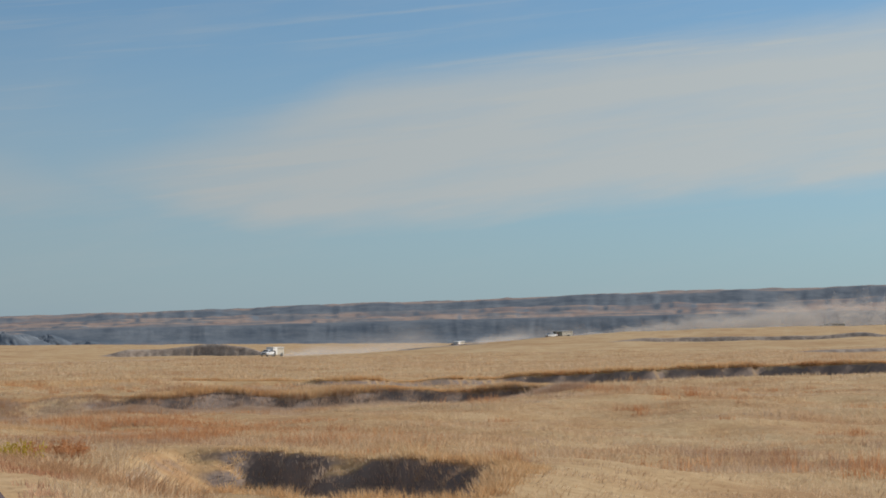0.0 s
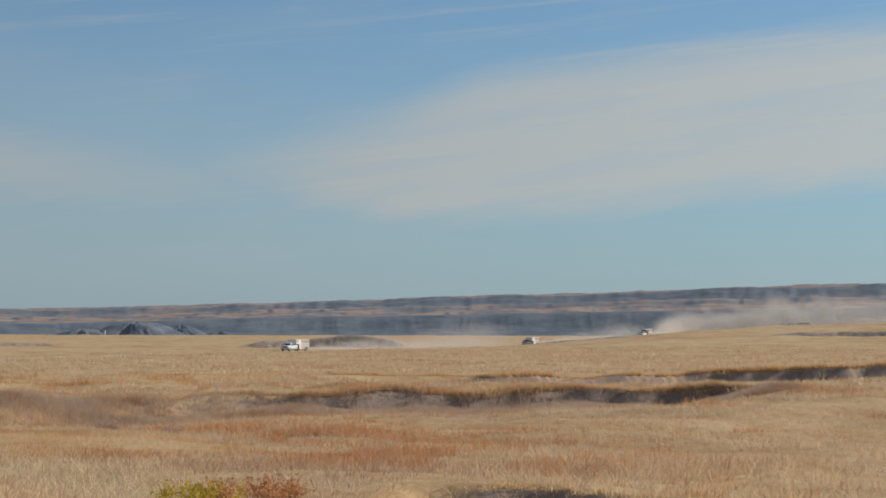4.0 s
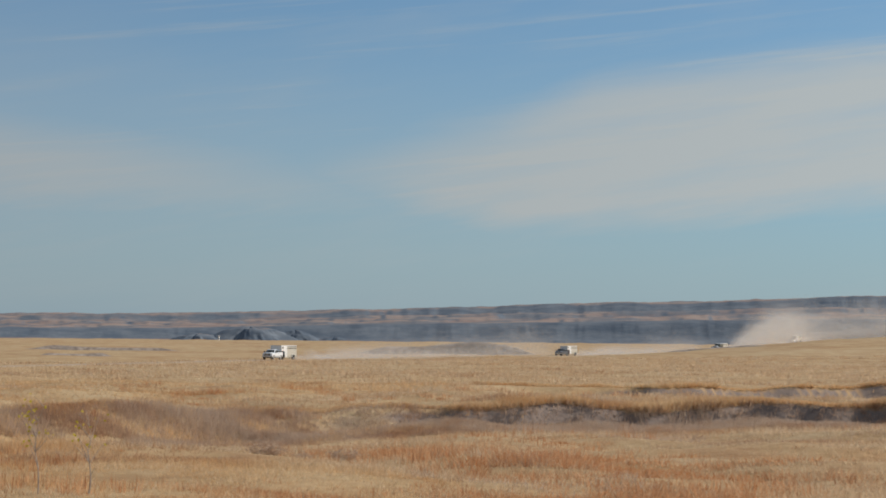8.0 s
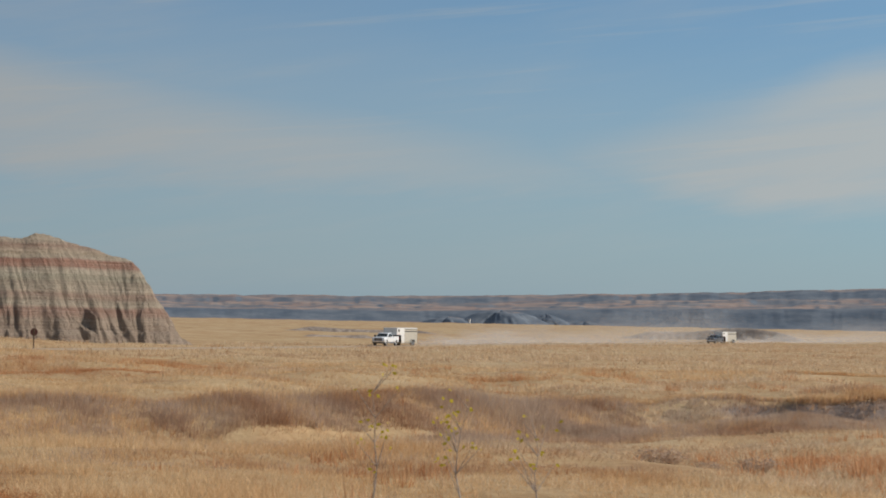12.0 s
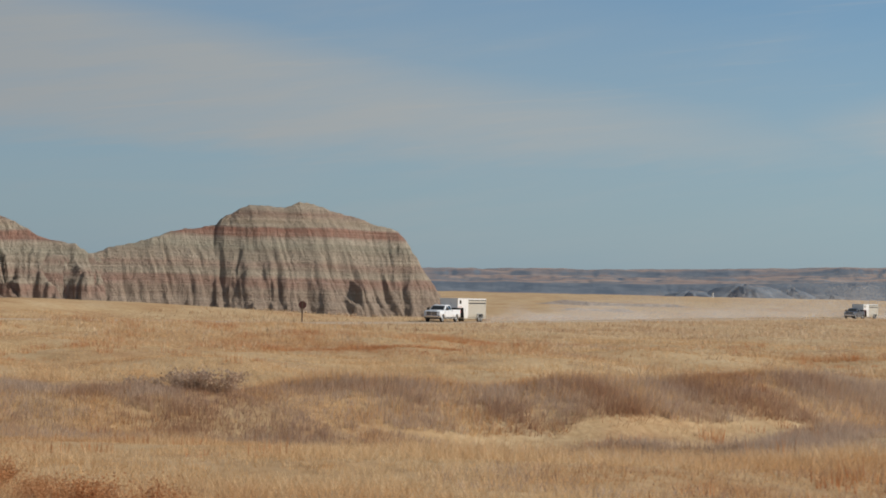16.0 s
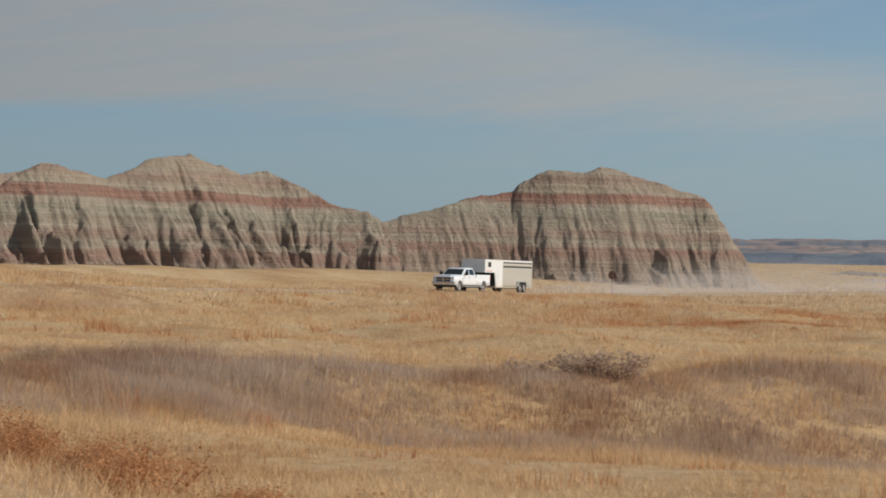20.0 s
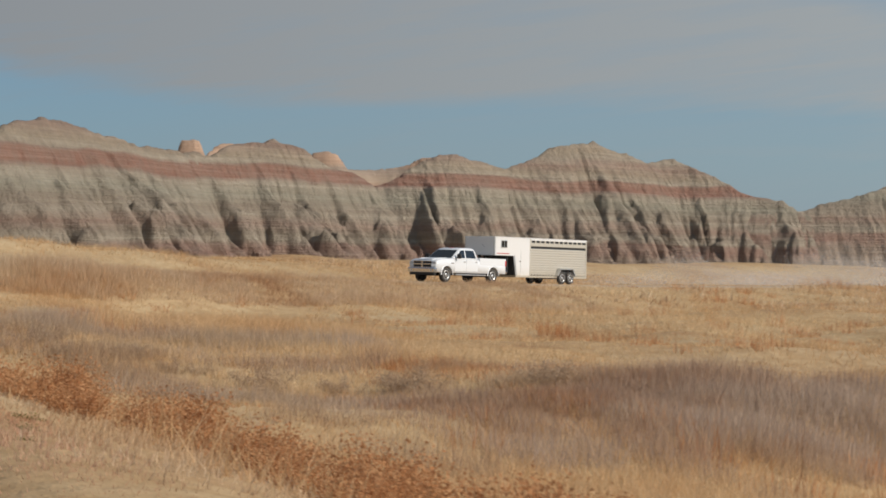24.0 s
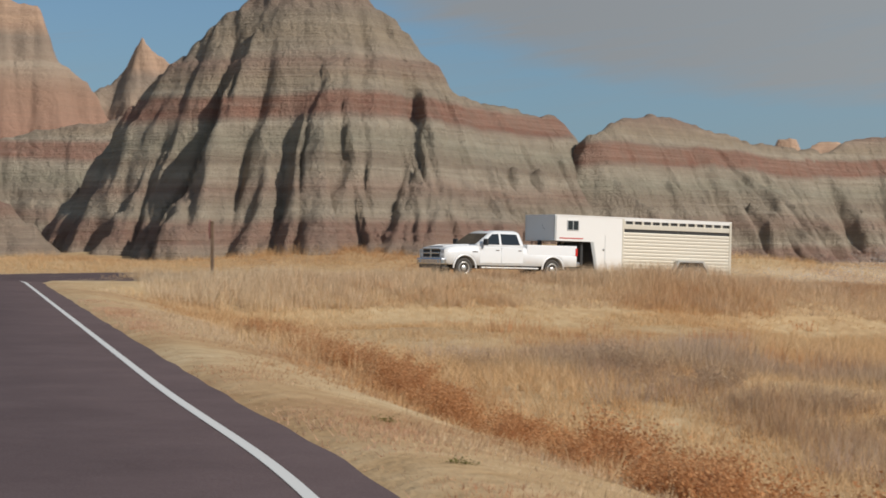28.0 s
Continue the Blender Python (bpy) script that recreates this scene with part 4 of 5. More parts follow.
tufts("rust_edging", "low rust red weeds along the asphalt edge", rng, sx, sy, 7, 0.085, 0.016, PINKWEED, 0.12, 1.0)
gx, gy = scatter(rng, 210000, (-178, 40, 15, 215), lambda x, y: before_road(x, y) & (road_gap(x, y) > np.where(x > -44, 2.5, 20)) & (track_gap(x, y) > 3.4) & off_rock(x, y) & no_hollow(x, y) & ~(wash(x, y, 1.3) & (x > -66)) & (x + 0.62 * y < 150))
early = gx + 30 * vnoise(np.stack([gx / 14, gy / 14], -1), 66) > -62
tufts("prairie_grass", "dry straw and rust prairie grass", rng, gx[~early], gy[~early], 8, 0.31, 0.026, STRAW, 0.34, 1.5)
tufts("prairie_grass", "pale dry prairie grass in soft clumps", rng, gx[early], gy[early], 8, 0.30, 0.026, PALE, 0.36, 1.6)
gx, gy = scatter(rng, 70000, (-178, 160, 150, 520), lambda x, y: (track_gap(x, y) > 3.4) & off_rock(x, y) & (x < y * 0.28 + 10))
tufts("far_grass", "dry prairie grass further out", rng, gx, gy, 6, 0.42, 0.08, PALE, 0.7, 1.2)
gx, gy = scatter(rng, 300000, (-110, -24, 90, 186), weedy)
west = gx < -58
straw = vnoise(np.stack([gx / 2.6, gy / 2.6], -1), 68) * 0.6 + 0.4 * rng.rand(len(gx)) > 0.64
tufts("wash_weeds", "brown weeds filling the dry wash", rng, gx[west & ~straw], gy[west & ~straw], 7, 0.56, 0.024, MAUVE, 0.24, 0.6)
tufts("wash_grass", "straw grass among the weeds of the wash", rng, gx[west & straw], gy[west & straw], 7, 0.46, 0.024, STRAW, 0.24, 0.9)
tufts("wash_weeds", "low brown weeds under the earth bank", rng, gx[~west], gy[~west], 7, 0.5, 0.026, MAUVE, 0.24, 0.7)
gx, gy = scatter(rng, 7000, (-147.2, -139, 92, 150), lambda x, y: road_gap(x, y) > 4)
near_end = gy < 121
tufts("track_grass", "tall golden grass along the gravel road", rng, gx[near_end], gy[near_end], 16, 0.7, 0.02, PALE, 0.28, 0.5)
tufts("track_grass", "golden grass along the gravel road", rng, gx[~near_end], gy[~near_end], 16, 0.46, 0.022, PALE, 0.28, 0.8)
gx, gy = scatter(rng, 4200, (-150, 20, 60, 200), lambda x, y: before_road(x, y) & (road_gap(x, y) > 12) & (vnoise(np.stack([x / 7, y / 7], -1), 91) > 0.6) & no_hollow(x, y))
tufts("weed_patches", "patches of rust brown weeds among the grass", rng, gx, gy, 34, 0.55, 0.03, RUST, 0.5, 0.35)
px, py = [], []
for cx, cy, ra, rb in ((-32, 77, 13, 7), (-27, 83, 9, 5), (-34, 100, 10, 8), (-31, 88, 7, 5), (-43, 107, 7, 4), (-115, 190, 18, 9), (-141, 196, 9, 6), (-110, 160, 14, 8), (-98, 103, 6, 3)):
    n = int(ra * rb * 22)
    qx, qy = cx + ra * np.clip(rng.normal(0, 0.45, n), -1.2, 1.2), cy + rb * np.clip(rng.normal(0, 0.45, n), -1.2, 1.2)
    ok = vnoise(np.stack([qx / 3.5, qy / 2.0], -1), 97) > 0.42
    px.append(qx[ok])
    py.append(qy[ok])
tufts("rust_grass", "rust orange grass patches on the prairie", rng, np.concatenate(px), np.concatenate(py), 9, 0.34, 0.028, RUST, 0.3, 1.0)
mx_, my_ = scatter(rng, 90000, (-110, 14, 34, 190), lambda x, y: before_road(x, y) & (road_gap(x, y) > np.where(x > -20, 6, 14)) & no_hollow(x, y) & (vnoise(np.stack([x / 4.5, y / 4.5], -1), 53) * 0.6 + 0.4 * vnoise(np.stack([x / 13, y / 13], -1), 54) > 0.66))
tufts("mauve_weeds", "low grey mauve weed patches among the grass", rng, mx_, my_, 7, 0.34, 0.024, MAUVE, 0.3, 0.8)
qx, qy = scatter(rng, 9000, (-118, -82, 90, 104), lambda x, y: (road_gap(x, y) > 9) & (vnoise(np.stack([x / 2.2, y / 2.2], -1), 57) > 0.66))
tufts("dead_weeds", "tall soft brown dead weeds among the straw grass", rng, qx, qy, 18, 0.5, 0.012, DEADWEED, 0.24, 0.7)
qx, qy = scatter(rng, 10000, (-120, -84, 90, 106), lambda x, y: (road_gap(x, y) > 8) & (vnoise(np.stack([x / 1.6, y / 1.6], -1), 58) * 0.6 + 0.4 * vnoise(np.stack([x / 5, y / 5], -1), 59) > 0.6))
tufts("mauve_weeds", "soft grey mauve weeds standing in the straw grass", rng, qx, qy, 12, 0.52, 0.012, MAUVE, 0.24, 0.7)
hx, hy = scatter(rng, 16000, (-22, -6, 40, 66), lambda x, y: ~no_hollow(x, y))
tufts("hollow_weeds", "thin brown weeds on the floor of the hollow", rng, hx, hy, 9, 0.3, 0.02, MAUVE, 0.25, 0.8)
hx, hy = scatter(rng, 16000, (-22, -6, 40, 66), lambda x, y: no_hollow(x, y) & (~no_hollow(x + 0.5, y) | ~no_hollow(x - 0.5, y) | ~no_hollow(x, y + 0.6) | ~no_hollow(x, y - 0.6)))
tufts("rim_grass", "pale grass hanging over the rim of the hollow", rng, hx, hy, 14, 0.42, 0.02, STRAW, 0.25, 1.1)
ex, ey = [], []
for line, n in ((BANKS[0][0], 9000), (BANKS[1][0], 7000)):
    p = np.array(line, float)
    q = rng.uniform(p[0, 0], p[-1, 0], n)
    ex.append(q)
    ey.append(np.interp(q, p[:, 0], p[:, 1]) - ragged(q) + np.abs(rng.normal(0, 0.9, n)) + 0.1)
tufts("edge_grass", "pale grass hanging over the earth banks", rng, np.concatenate(ex), np.concatenate(ey), 9, 0.5, 0.04, STRAW, 0.3, 0.8)


# ---- trucks and trailers ----
def part(name, bm, mat, parent, label="", smooth_shade=False):
    me = bpy.data.meshes.new(name)
    bmesh.ops.recalc_face_normals(bm, faces=bm.faces)
    for f in bm.faces:
        f.smooth = smooth_shade
    bm.to_mesh(me)
    bm.free()
    me.materials.append(mat)
    ob = new(name, me)
    ob.parent = parent
    if label:
        tagged(ob, label)
    return ob


def box(x0, x1, y0, y1, z0, z1, bevel=0.0, bm=None):
    bm = bm or bmesh.new()
    made = bmesh.ops.create_cube(bm, size=1.0, matrix=Matrix.LocRotScale(((x0 + x1) / 2, (y0 + y1) / 2, (z0 + z1) / 2), None, (abs(x1 - x0), abs(y1 - y0), abs(z1 - z0))))
    if bevel:
        edges = {e for v in made["verts"] for e in v.link_edges}
        bmesh.ops.bevel(bm, geom=list(edges), offset=bevel, segments=2, affect="EDGES", profile=0.6)
    return bm


def loft(rings):
    """A closed skin over rings of equally many points."""
    bm = bmesh.new()
    loops = [[bm.verts.new(p) for p in ring] for ring in rings]
    n = len(loops[0])
    for a, b in zip(loops[:-1], loops[1:]):
        for i in range(n):
            bm.faces.new((a[i], a[(i + 1) % n], b[(i + 1) % n], b[i]))
    bm.faces.new(loops[0])
    bm.faces.new(loops[-1])
    return bm


def sheet(points, thick=0.012, axis=0):
    """A flat panel with thickness, from its outline; it grows along an axis."""
    bm = bmesh.new()
    a = [bm.verts.new(p) for p in points]
    d = [0, 0, 0]
    d[axis] = thick
    b = [bm.verts.new((p[0] + d[0], p[1] + d[1], p[2] + d[2])) for p in points]
    bm.faces.new(a)
    bm.faces.new(b[::-1])
    for i in range(len(a)):
        j = (i + 1) % len(a)
        bm.faces.new((a[i], a[j], b[j], b[i]))
    return bm


def lathe(profile, n=28):
    """Turns (x, radius) pairs about the x axis."""
    bm = bmesh.new()
    rings = [[bm.verts.new((x, r * math.cos(2 * math.pi * i / n), r * math.sin(2 * math.pi * i / n))) for i in range(n)] for x, r in profile]
    for a, b in zip(rings[:-1], rings[1:]):
        for i in range(n):
            bm.faces.new((a[i], a[(i + 1) % n], b[(i + 1) % n], b[i]))
    bm.faces.new(rings[0])
    bm.faces.new(rings[-1])
    return bm


def plain(name, c, rough, metal=0.0, dirt=None):
    k = Mat(name, rough, metal)
    k.b.inputs["Specular IOR Level"].default_value = 0.5
    if dirt:
        z = k.node("ShaderNodeSeparateXYZ")
        k.link(k.coord(), z.inputs[0])
        dust = k.math("MULTIPLY", k.noise(k.coord(), 3.0, 5, 0.7), k.ramp(z.outputs[2], [(0.35, (0.9, 0.9, 0.9)), (1.0, (0.12, 0.12, 0.12))]))
        k.colour(k.mix(dust, c, dirt))
    else:
        k.colour(c)
    return k.m


WHITE = plain("white_car_paint", (0.68, 0.70, 0.72), 0.26, 0.0, (0.55, 0.50, 0.43))
GLASS = plain("tinted_glass", (0.018, 0.022, 0.024), 0.06)
CHROME = plain("chrome", (0.62, 0.62, 0.62), 0.18, 1.0)
BLACK = plain("black_plastic", (0.02, 0.02, 0.02), 0.6)
RUBBER = plain("dusty_rubber", (0.055, 0.05, 0.045), 0.9)
ALLOY = plain("alloy_rim", (0.55, 0.55, 0.54), 0.35, 0.8)
REDLAMP = plain("red_lamp", (0.45, 0.02, 0.015), 0.25)
LAMP = plain("headlamp_glass", (0.55, 0.56, 0.57), 0.12)
ALU = plain("brushed_aluminium", (0.60, 0.56, 0.48), 0.40, 0.45, (0.50, 0.41, 0.27))
NAVY = plain("dark_blue_paint", (0.035, 0.05, 0.075), 0.28, 0.0, (0.30, 0.26, 0.21))
OLIVE = plain("dark_olive_paint", (0.05, 0.055, 0.04), 0.35, 0.0, (0.30, 0.26, 0.20))
PANEL = plain("white_trailer_skin", (0.68, 0.68, 0.67), 0.36, 0.05, (0.58, 0.47, 0.34))


def wheel(parent, x, y, r=0.405, w=0.27):
    """A wheel with tyre, rim and hub; x is its middle."""
    hub = new("wheel")
    hub.parent = parent
    hub.location = (x, y, r)
    s = 1 if x > 0 else -1
    h = w / 2
    part("tyre", lathe([(-h * 0.75, r * 0.62), (-h, r * 0.78), (-h * 0.9, r * 0.95), (-h * 0.6, r), (h * 0.6, r), (h * 0.9, r * 0.95), (h, r * 0.78), (h * 0.75, r * 0.62)]), RUBBER, hub, "", True)
    part("rim", lathe([(s * (h - 0.20), r * 0.62), (s * (h - 0.02), r * 0.63), (s * (h - 0.01), r * 0.56), (s * (h - 0.07), r * 0.50), (s * (h - 0.05), r * 0.30), (s * (h - 0.02), r * 0.2), (s * (h - 0.02), 0.02)]), ALLOY, hub, "bright alloy rim", True)
    bm = bmesh.new()
    for i in range(8):
        a = i * math.pi / 4
        cy, cz = math.cos(a) * r * 0.43, math.sin(a) * r * 0.43
        box(s * (h - 0.075), s * (h - 0.045), cy - 0.03, cy + 0.03, cz - 0.03, cz + 0.03, 0, bm)
    part("vent_hole", bm, BLACK, hub)
    return hub


def pickup():
    """A long crew-cab pickup; origin on the ground under the rear axle, nose to +y."""
    t = new("pickup_truck")
    fy, R = 4.31, 0.52

    def under(y):
        b = 0.52 if y < 4.9 else 0.52 + (y - 4.9) * 0.2
        for c in (0.0, fy):
            if abs(y - c) < R:
                b = max(b, 0.40 + math.sqrt(R * R - (y - c) ** 2))
        return b

    ys = sorted(set([-1.22, -1.18, -0.9] + [c + R * math.cos(math.pi * i / 12) for c in (0.0, fy) for i in range(13)] + [0.9, 1.36, 2.0, 2.6, 3.2, 3.6, 5.0, 5.12, 5.2, 5.26]))
    rings = []
    for y in ys:
        top = float(np.interp(y, [-1.3, 1.30, 1.36, 3.55, 3.85, 4.7, 5.1, 5.2, 5.26], [1.03, 1.03, 1.30, 1.31, 1.33, 1.29, 1.22, 1.14, 1.0]))
        w = float(np.interp(y, [-1.22, -1.1, 4.6, 5.1, 5.26], [0.96, 0.995, 0.995, 0.96, 0.90]))
        b = min(under(y), top - 0.05)
        half = [(w - 0.05, b), (w, b + 0.02), (w + 0.012, min(0.98, top - 0.02)), (w - 0.015, top - 0.04 if top > 1.1 else top), (w - 0.10, top)]
        rings.append([(x, y, z) for x, z in half] + [(-x, y, z) for x, z in half[::-1]])
    part("body", loft(rings), WHITE, t, "white painted body", True)
    bm = bmesh.new()
    hood = [(0.62, 3.9, 1.335), (0.58, 4.6, 1.305), (0.5, 5.05, 1.24), (-0.5, 5.05, 1.24), (-0.58, 4.6, 1.305), (-0.62, 3.9, 1.335)]
    part("hood", sheet(hood, 0.03, 2), WHITE, t)
    for s in (1, -1):
        part("bed_side", box(s * 0.80, s * 1.0, -1.2, 1.30, 0.98, 1.40, 0.03), WHITE, t)
    part("tailgate", box(-0.8, 0.8, -1.235, -1.15, 0.72, 1.40, 0.03), WHITE, t)
    part("bed_floor", box(-0.8, 0.8, -1.15, 1.3, 0.99, 1.035), BLACK, t, "dark bed liner")
    part("bed_head", box(-0.8, 0.8, 1.24, 1.30, 1.0, 1.40), WHITE, t)

    def ring(z, y0, y1, w):
        c = 0.10
        return [(w, y0 + c, z), (w, y1 - c, z), (w - c, y1, z), (-w + c, y1, z), (-w, y1 - c, z), (-w, y0 + c, z), (-w + c, y0, z), (w - c, y0, z)]

    levels = [(1.26, 1.36, 3.86, 0.965), (1.42, 1.40, 3.62, 0.935), (1.65, 1.47, 3.28, 0.875), (1.82, 1.53, 3.02, 0.825), (1.90, 1.60, 2.86, 0.77), (1.945, 1.72, 2.66, 0.66)]
    part("cab", loft([ring(*l) for l in levels]), WHITE, t, "", True)

    def at_z(z, k):
        return float(np.interp(z, [l[0] for l in levels], [l[k] for l in levels]))

    def pane(name, outline, s):
        parts = [(s * (at_z(z, 3) + 0.004), y, z) for y, z in outline]
        return part(name, sheet(parts, s * 0.008), GLASS, t)

    for s in (1, -1):
        pane("front_window", [(2.62, 1.37), (3.42, 1.37), (3.30, 1.48), (2.93, 1.79), (2.62, 1.81)], s)
        pane("rear_window", [(1.62, 1.37), (2.52, 1.37), (2.52, 1.81), (1.74, 1.80)], s)
        for y0, y1 in ((2.585, 3.60), (1.50, 2.555)):
            d = part("door", box(s * 0.99, s * 1.012, y0, y1, 0.62, 1.26, 0.01), WHITE, t)
            part("door_handle", box(s * 1.012, s * 1.04, y0 + 0.08, y0 + 0.24, 1.13, 1.17, 0.01), CHROME, d, "chrome handle")
        part("side_mirror", box(s * 1.0, s * 1.28, 3.36, 3.46, 1.33, 1.60, 0.03), BLACK, t, "tall black towing mirror")
        part("running_board", box(s * 0.90, s * 1.06, 0.75, 3.55, 0.40, 0.46, 0.015), ALLOY, t, "bright side step")
        part("headlight", box(s * 0.66, s * 0.935, 5.10, 5.262, 0.95, 1.13, 0.03), LAMP, t, "clear headlight")
        part("tail_light", box(s * 0.88, s * 1.005, -1.245, -1.12, 0.98, 1.30, 0.02), REDLAMP, t, "red tail light")
        part("badge", box(s * 1.008, s * 1.016, 3.70, 3.95, 1.04, 1.09), CHROME, t)
        part("fog_light", box(s * 0.62, s * 0.76, 5.30, 5.385, 0.60, 0.69, 0.01), LAMP, t)
        for c in (0.0, fy):
            bm = bmesh.new()
            prev = None
            for i in range(15):
                a = math.pi * i / 14
                cur = [bm.verts.new((s * x, c + r * math.cos(a), 0.40 + r * math.sin(a))) for x, r in ((1.0, R - 0.02), (1.035, R), (1.0, R + 0.05))]
                if prev:
                    for j in range(2):
                        bm.faces.new((prev[j], prev[j + 1], cur[j + 1], cur[j]))
                prev = cur
            part("wheel_arch", bm, WHITE, t, "", True)
    # windscreen and back light, laid on the sloping ends of the cab
    scr = [(x * (at_z(z, 3) - 0.13), at_z(z, 2) + 0.012, z) for x, z in ((1, 1.37), (1, 1.60), (1, 1.82), (-1, 1.82), (-1, 1.60), (-1, 1.37))]
    part("windscreen", sheet(scr, 0.012, 1), GLASS, t)
    blt = [(x * 0.62, at_z(z, 1) - 0.012, z) for x, z in ((1, 1.44), (1, 1.78), (-1, 1.78), (-1, 1.44))]
    part("back_window", sheet(blt, -0.012, 1), GLASS, t)
    grille = part("grille", box(-0.62, 0.62, 5.20, 5.285, 0.80, 1.15, 0.03), BLACK, t, "black grille with chrome crossbars")
    for x0, x1, z0, z1 in ((-0.045, 0.045, 0.80, 1.15), (-0.62, 0.62, 0.95, 1.01), (-0.64, 0.64, 1.13, 1.17), (-0.64, 0.64, 0.78, 0.82)):
        part("crossbar", box(x0, x1, 5.27, 5.31, z0, z1, 0.01), CHROME, grille)
    for i in range(7):
        z = 0.85 + i * 0.045
        part("grille_bar", box(-0.60, 0.60, 5.27, 5.295, z, z + 0.012), BLACK, grille)
    part("front_bumper", box(-0.97, 0.97, 5.16, 5.38, 0.52, 0.78, 0.05), CHROME, t, "chrome front bumper")
    part("air_dam", box(-0.85, 0.85, 5.1, 5.33, 0.38, 0.53, 0.03), BLACK, t)
    part("rear_bumper", box(-0.95, 0.95, -1.40, -1.2, 0.55, 0.72, 0.03), CHROME, t)
    part("frame_rail", box(-0.45, 0.45, -1.1, 5.0, 0.38, 0.58), BLACK, t)
    part("front_axle", box(-0.85, 0.85, fy - 0.06, fy + 0.06, 0.34, 0.46), BLACK, t)
    part("rear_axle", box(-0.85, 0.85, -0.08, 0.08, 0.33, 0.48), BLACK, t)
    for i in range(3):
        part("roof_light", box(-0.12 + i * 0.10, -0.04 + i * 0.10, 2.62, 2.70, 1.935, 1.96), REDLAMP, t)
    ws = [wheel(t, x, y) for x in (0.84, -0.84) for y in (0.0, fy)]
    tagged(t, "white crew-cab pickup truck with chrome grille, dusty from gravel", "truck", "convoy of trucks")
    return t, ws


def stock_trailer():
    """A gooseneck livestock trailer; origin on the ground under the hitch, body to -y."""
    t = new("stock_trailer")
    W, top, nose0, nose1, back = 1.06, 2.68, 0.0, -1.95, -9.5
    part("roof", box(-W - 0.02, W + 0.02, back, nose0, top - 0.05, top, 0.02), PANEL, t, "white roof")
    # nose over the truck bed
    part("nose_front", box(-W + 0.06, W - 0.06, nose0 - 0.05, nose0, 1.66, top - 0.05, 0.015), PANEL, t, "plain white nose panel")
    part("nose_floor", box(-W, W, nose1, nose0, 1.60, 1.66, 0.01), PANEL, t)
    part("vent_mark", sheet([(-0.35, nose0 + 0.003, 2.05), (-0.30, nose0 + 0.003, 2.08), (-0.12, nose0 + 0.003, 2.30), (-0.2, nose0 + 0.003, 2.22)], 0.004, 1), BLACK, t)
    for s in (1, -1):
        part("corner_post", box(s * (W - 0.08), s * (W + 0.012), nose0 - 0.09, nose0 + 0.01, 1.60, top - 0.03, 0.03), ALLOY, t)
        part("nose_side", box(s * (W - 0.03), s * W, nose1, nose0 - 0.08, 1.66, top - 0.05), PANEL, t)
        part("marker_strip", box(s * W, s * (W + 0.012), nose1 + 0.5, nose0 - 0.25, 1.70, 1.74), REDLAMP, t, "red reflector strip")
        win = part("window", box(s * W, s * (W + 0.02), -1.22, -0.62, 2.04, 2.48, 0.01), ALLOY, t, "framed sliding window")
        for y0, y1 in ((-1.18, -0.94), (-0.90, -0.66)):
            part("pane", box(s * (W + 0.018), s * (W + 0.026), y0, y1, 2.08, 2.44), GLASS, win)
        # slanted front of the main box below the nose
        part("side_panel", sheet([(s * (W - 0.03), nose1, 1.60), (s * (W - 0.03), nose1, top - 0.05), (s * (W - 0.03), -3.5, top - 0.05), (s * (W - 0.03), -3.5, 0.46), (s * (W - 0.03), -2.15, 0.46)], s * 0.03), PANEL, t, "smooth side panel with dust at its foot")
        part("neck_brace", sheet([(s * (W - 0.01), nose1 + 0.12, 1.60), (s * (W - 0.01), nose1 - 0.04, 1.60), (s * (W - 0.01), -2.22, 0.46), (s * (W - 0.01), -2.08, 0.46)], s * 0.03), ALLOY, t)
        part("door_seam", box(s * W, s * (W + 0.006), -2.615, -2.595, 0.6, 1.9), ALLOY, t)
        part("door_latch", box(s * W, s * (W + 0.03), -2.56, -2.48, 1.25, 1.33, 0.01), CHROME, t)
        # slatted stock side: black sheet for the shade inside, then lengthwise slats with gaps
        part("side_liner", box(s * (W - 0.10), s * (W - 0.06), back + 0.05, -3.5, 0.46, top - 0.06), BLACK, t, "dark interior behind the slats")
        for y in (-3.55, back + 0.08):
            part("side_post", box(s * (W - 0.06), s * (W + 0.012), y - 0.05, y + 0.05, 0.44, top - 0.05, 0.01), ALU, t)
        z = 0.50
        for i in range(11):
            part("slat", box(s * (W - 0.055), s * (W - 0.004), back + 0.1, -3.6, z, z + 0.139, 0.03), ALU, t)
            z += 0.142
        part("slat_gap_rail", box(s * (W - 0.05), s * W, back + 0.1, -3.6, 2.20, 2.40, 0.01), ALU, t)
        part("top_rail", box(s * (W - 0.05), s * (W + 0.008), back + 0.1, -3.5, 2.53, top - 0.05, 0.01), PANEL, t)
        for i in range(12):
            y = -3.62 - i * (5.55 / 11.5)
            part("vent_post", box(s * (W - 0.05), s * W, y - 0.055, y + 0.055, 2.40, 2.53), ALU, t)
        fender = [(s * W, -6.12, 0.50), (s * W, -6.42, 0.94), (s * W, -7.78, 0.94), (s * W, -8.08, 0.50), (s * W, -7.98, 0.50), (s * W, -7.72, 0.87), (s * W, -6.48, 0.87), (s * W, -6.22, 0.50)]
        part("fender", sheet(fender, s * 0.22), ALLOY, t, "angular aluminium fender")
        part("wheel_well", box(s * (W - 0.03), s * (W + 0.004), -7.9, -6.3, 0.46, 0.88), BLACK, t)
        part("sill_rail", box(s * (W - 0.05), s * (W + 0.01), back + 0.05, -2.1, 0.36, 0.48, 0.01), ALU, t)
        for i in range(9):
            y = -3.7 - i * 0.30
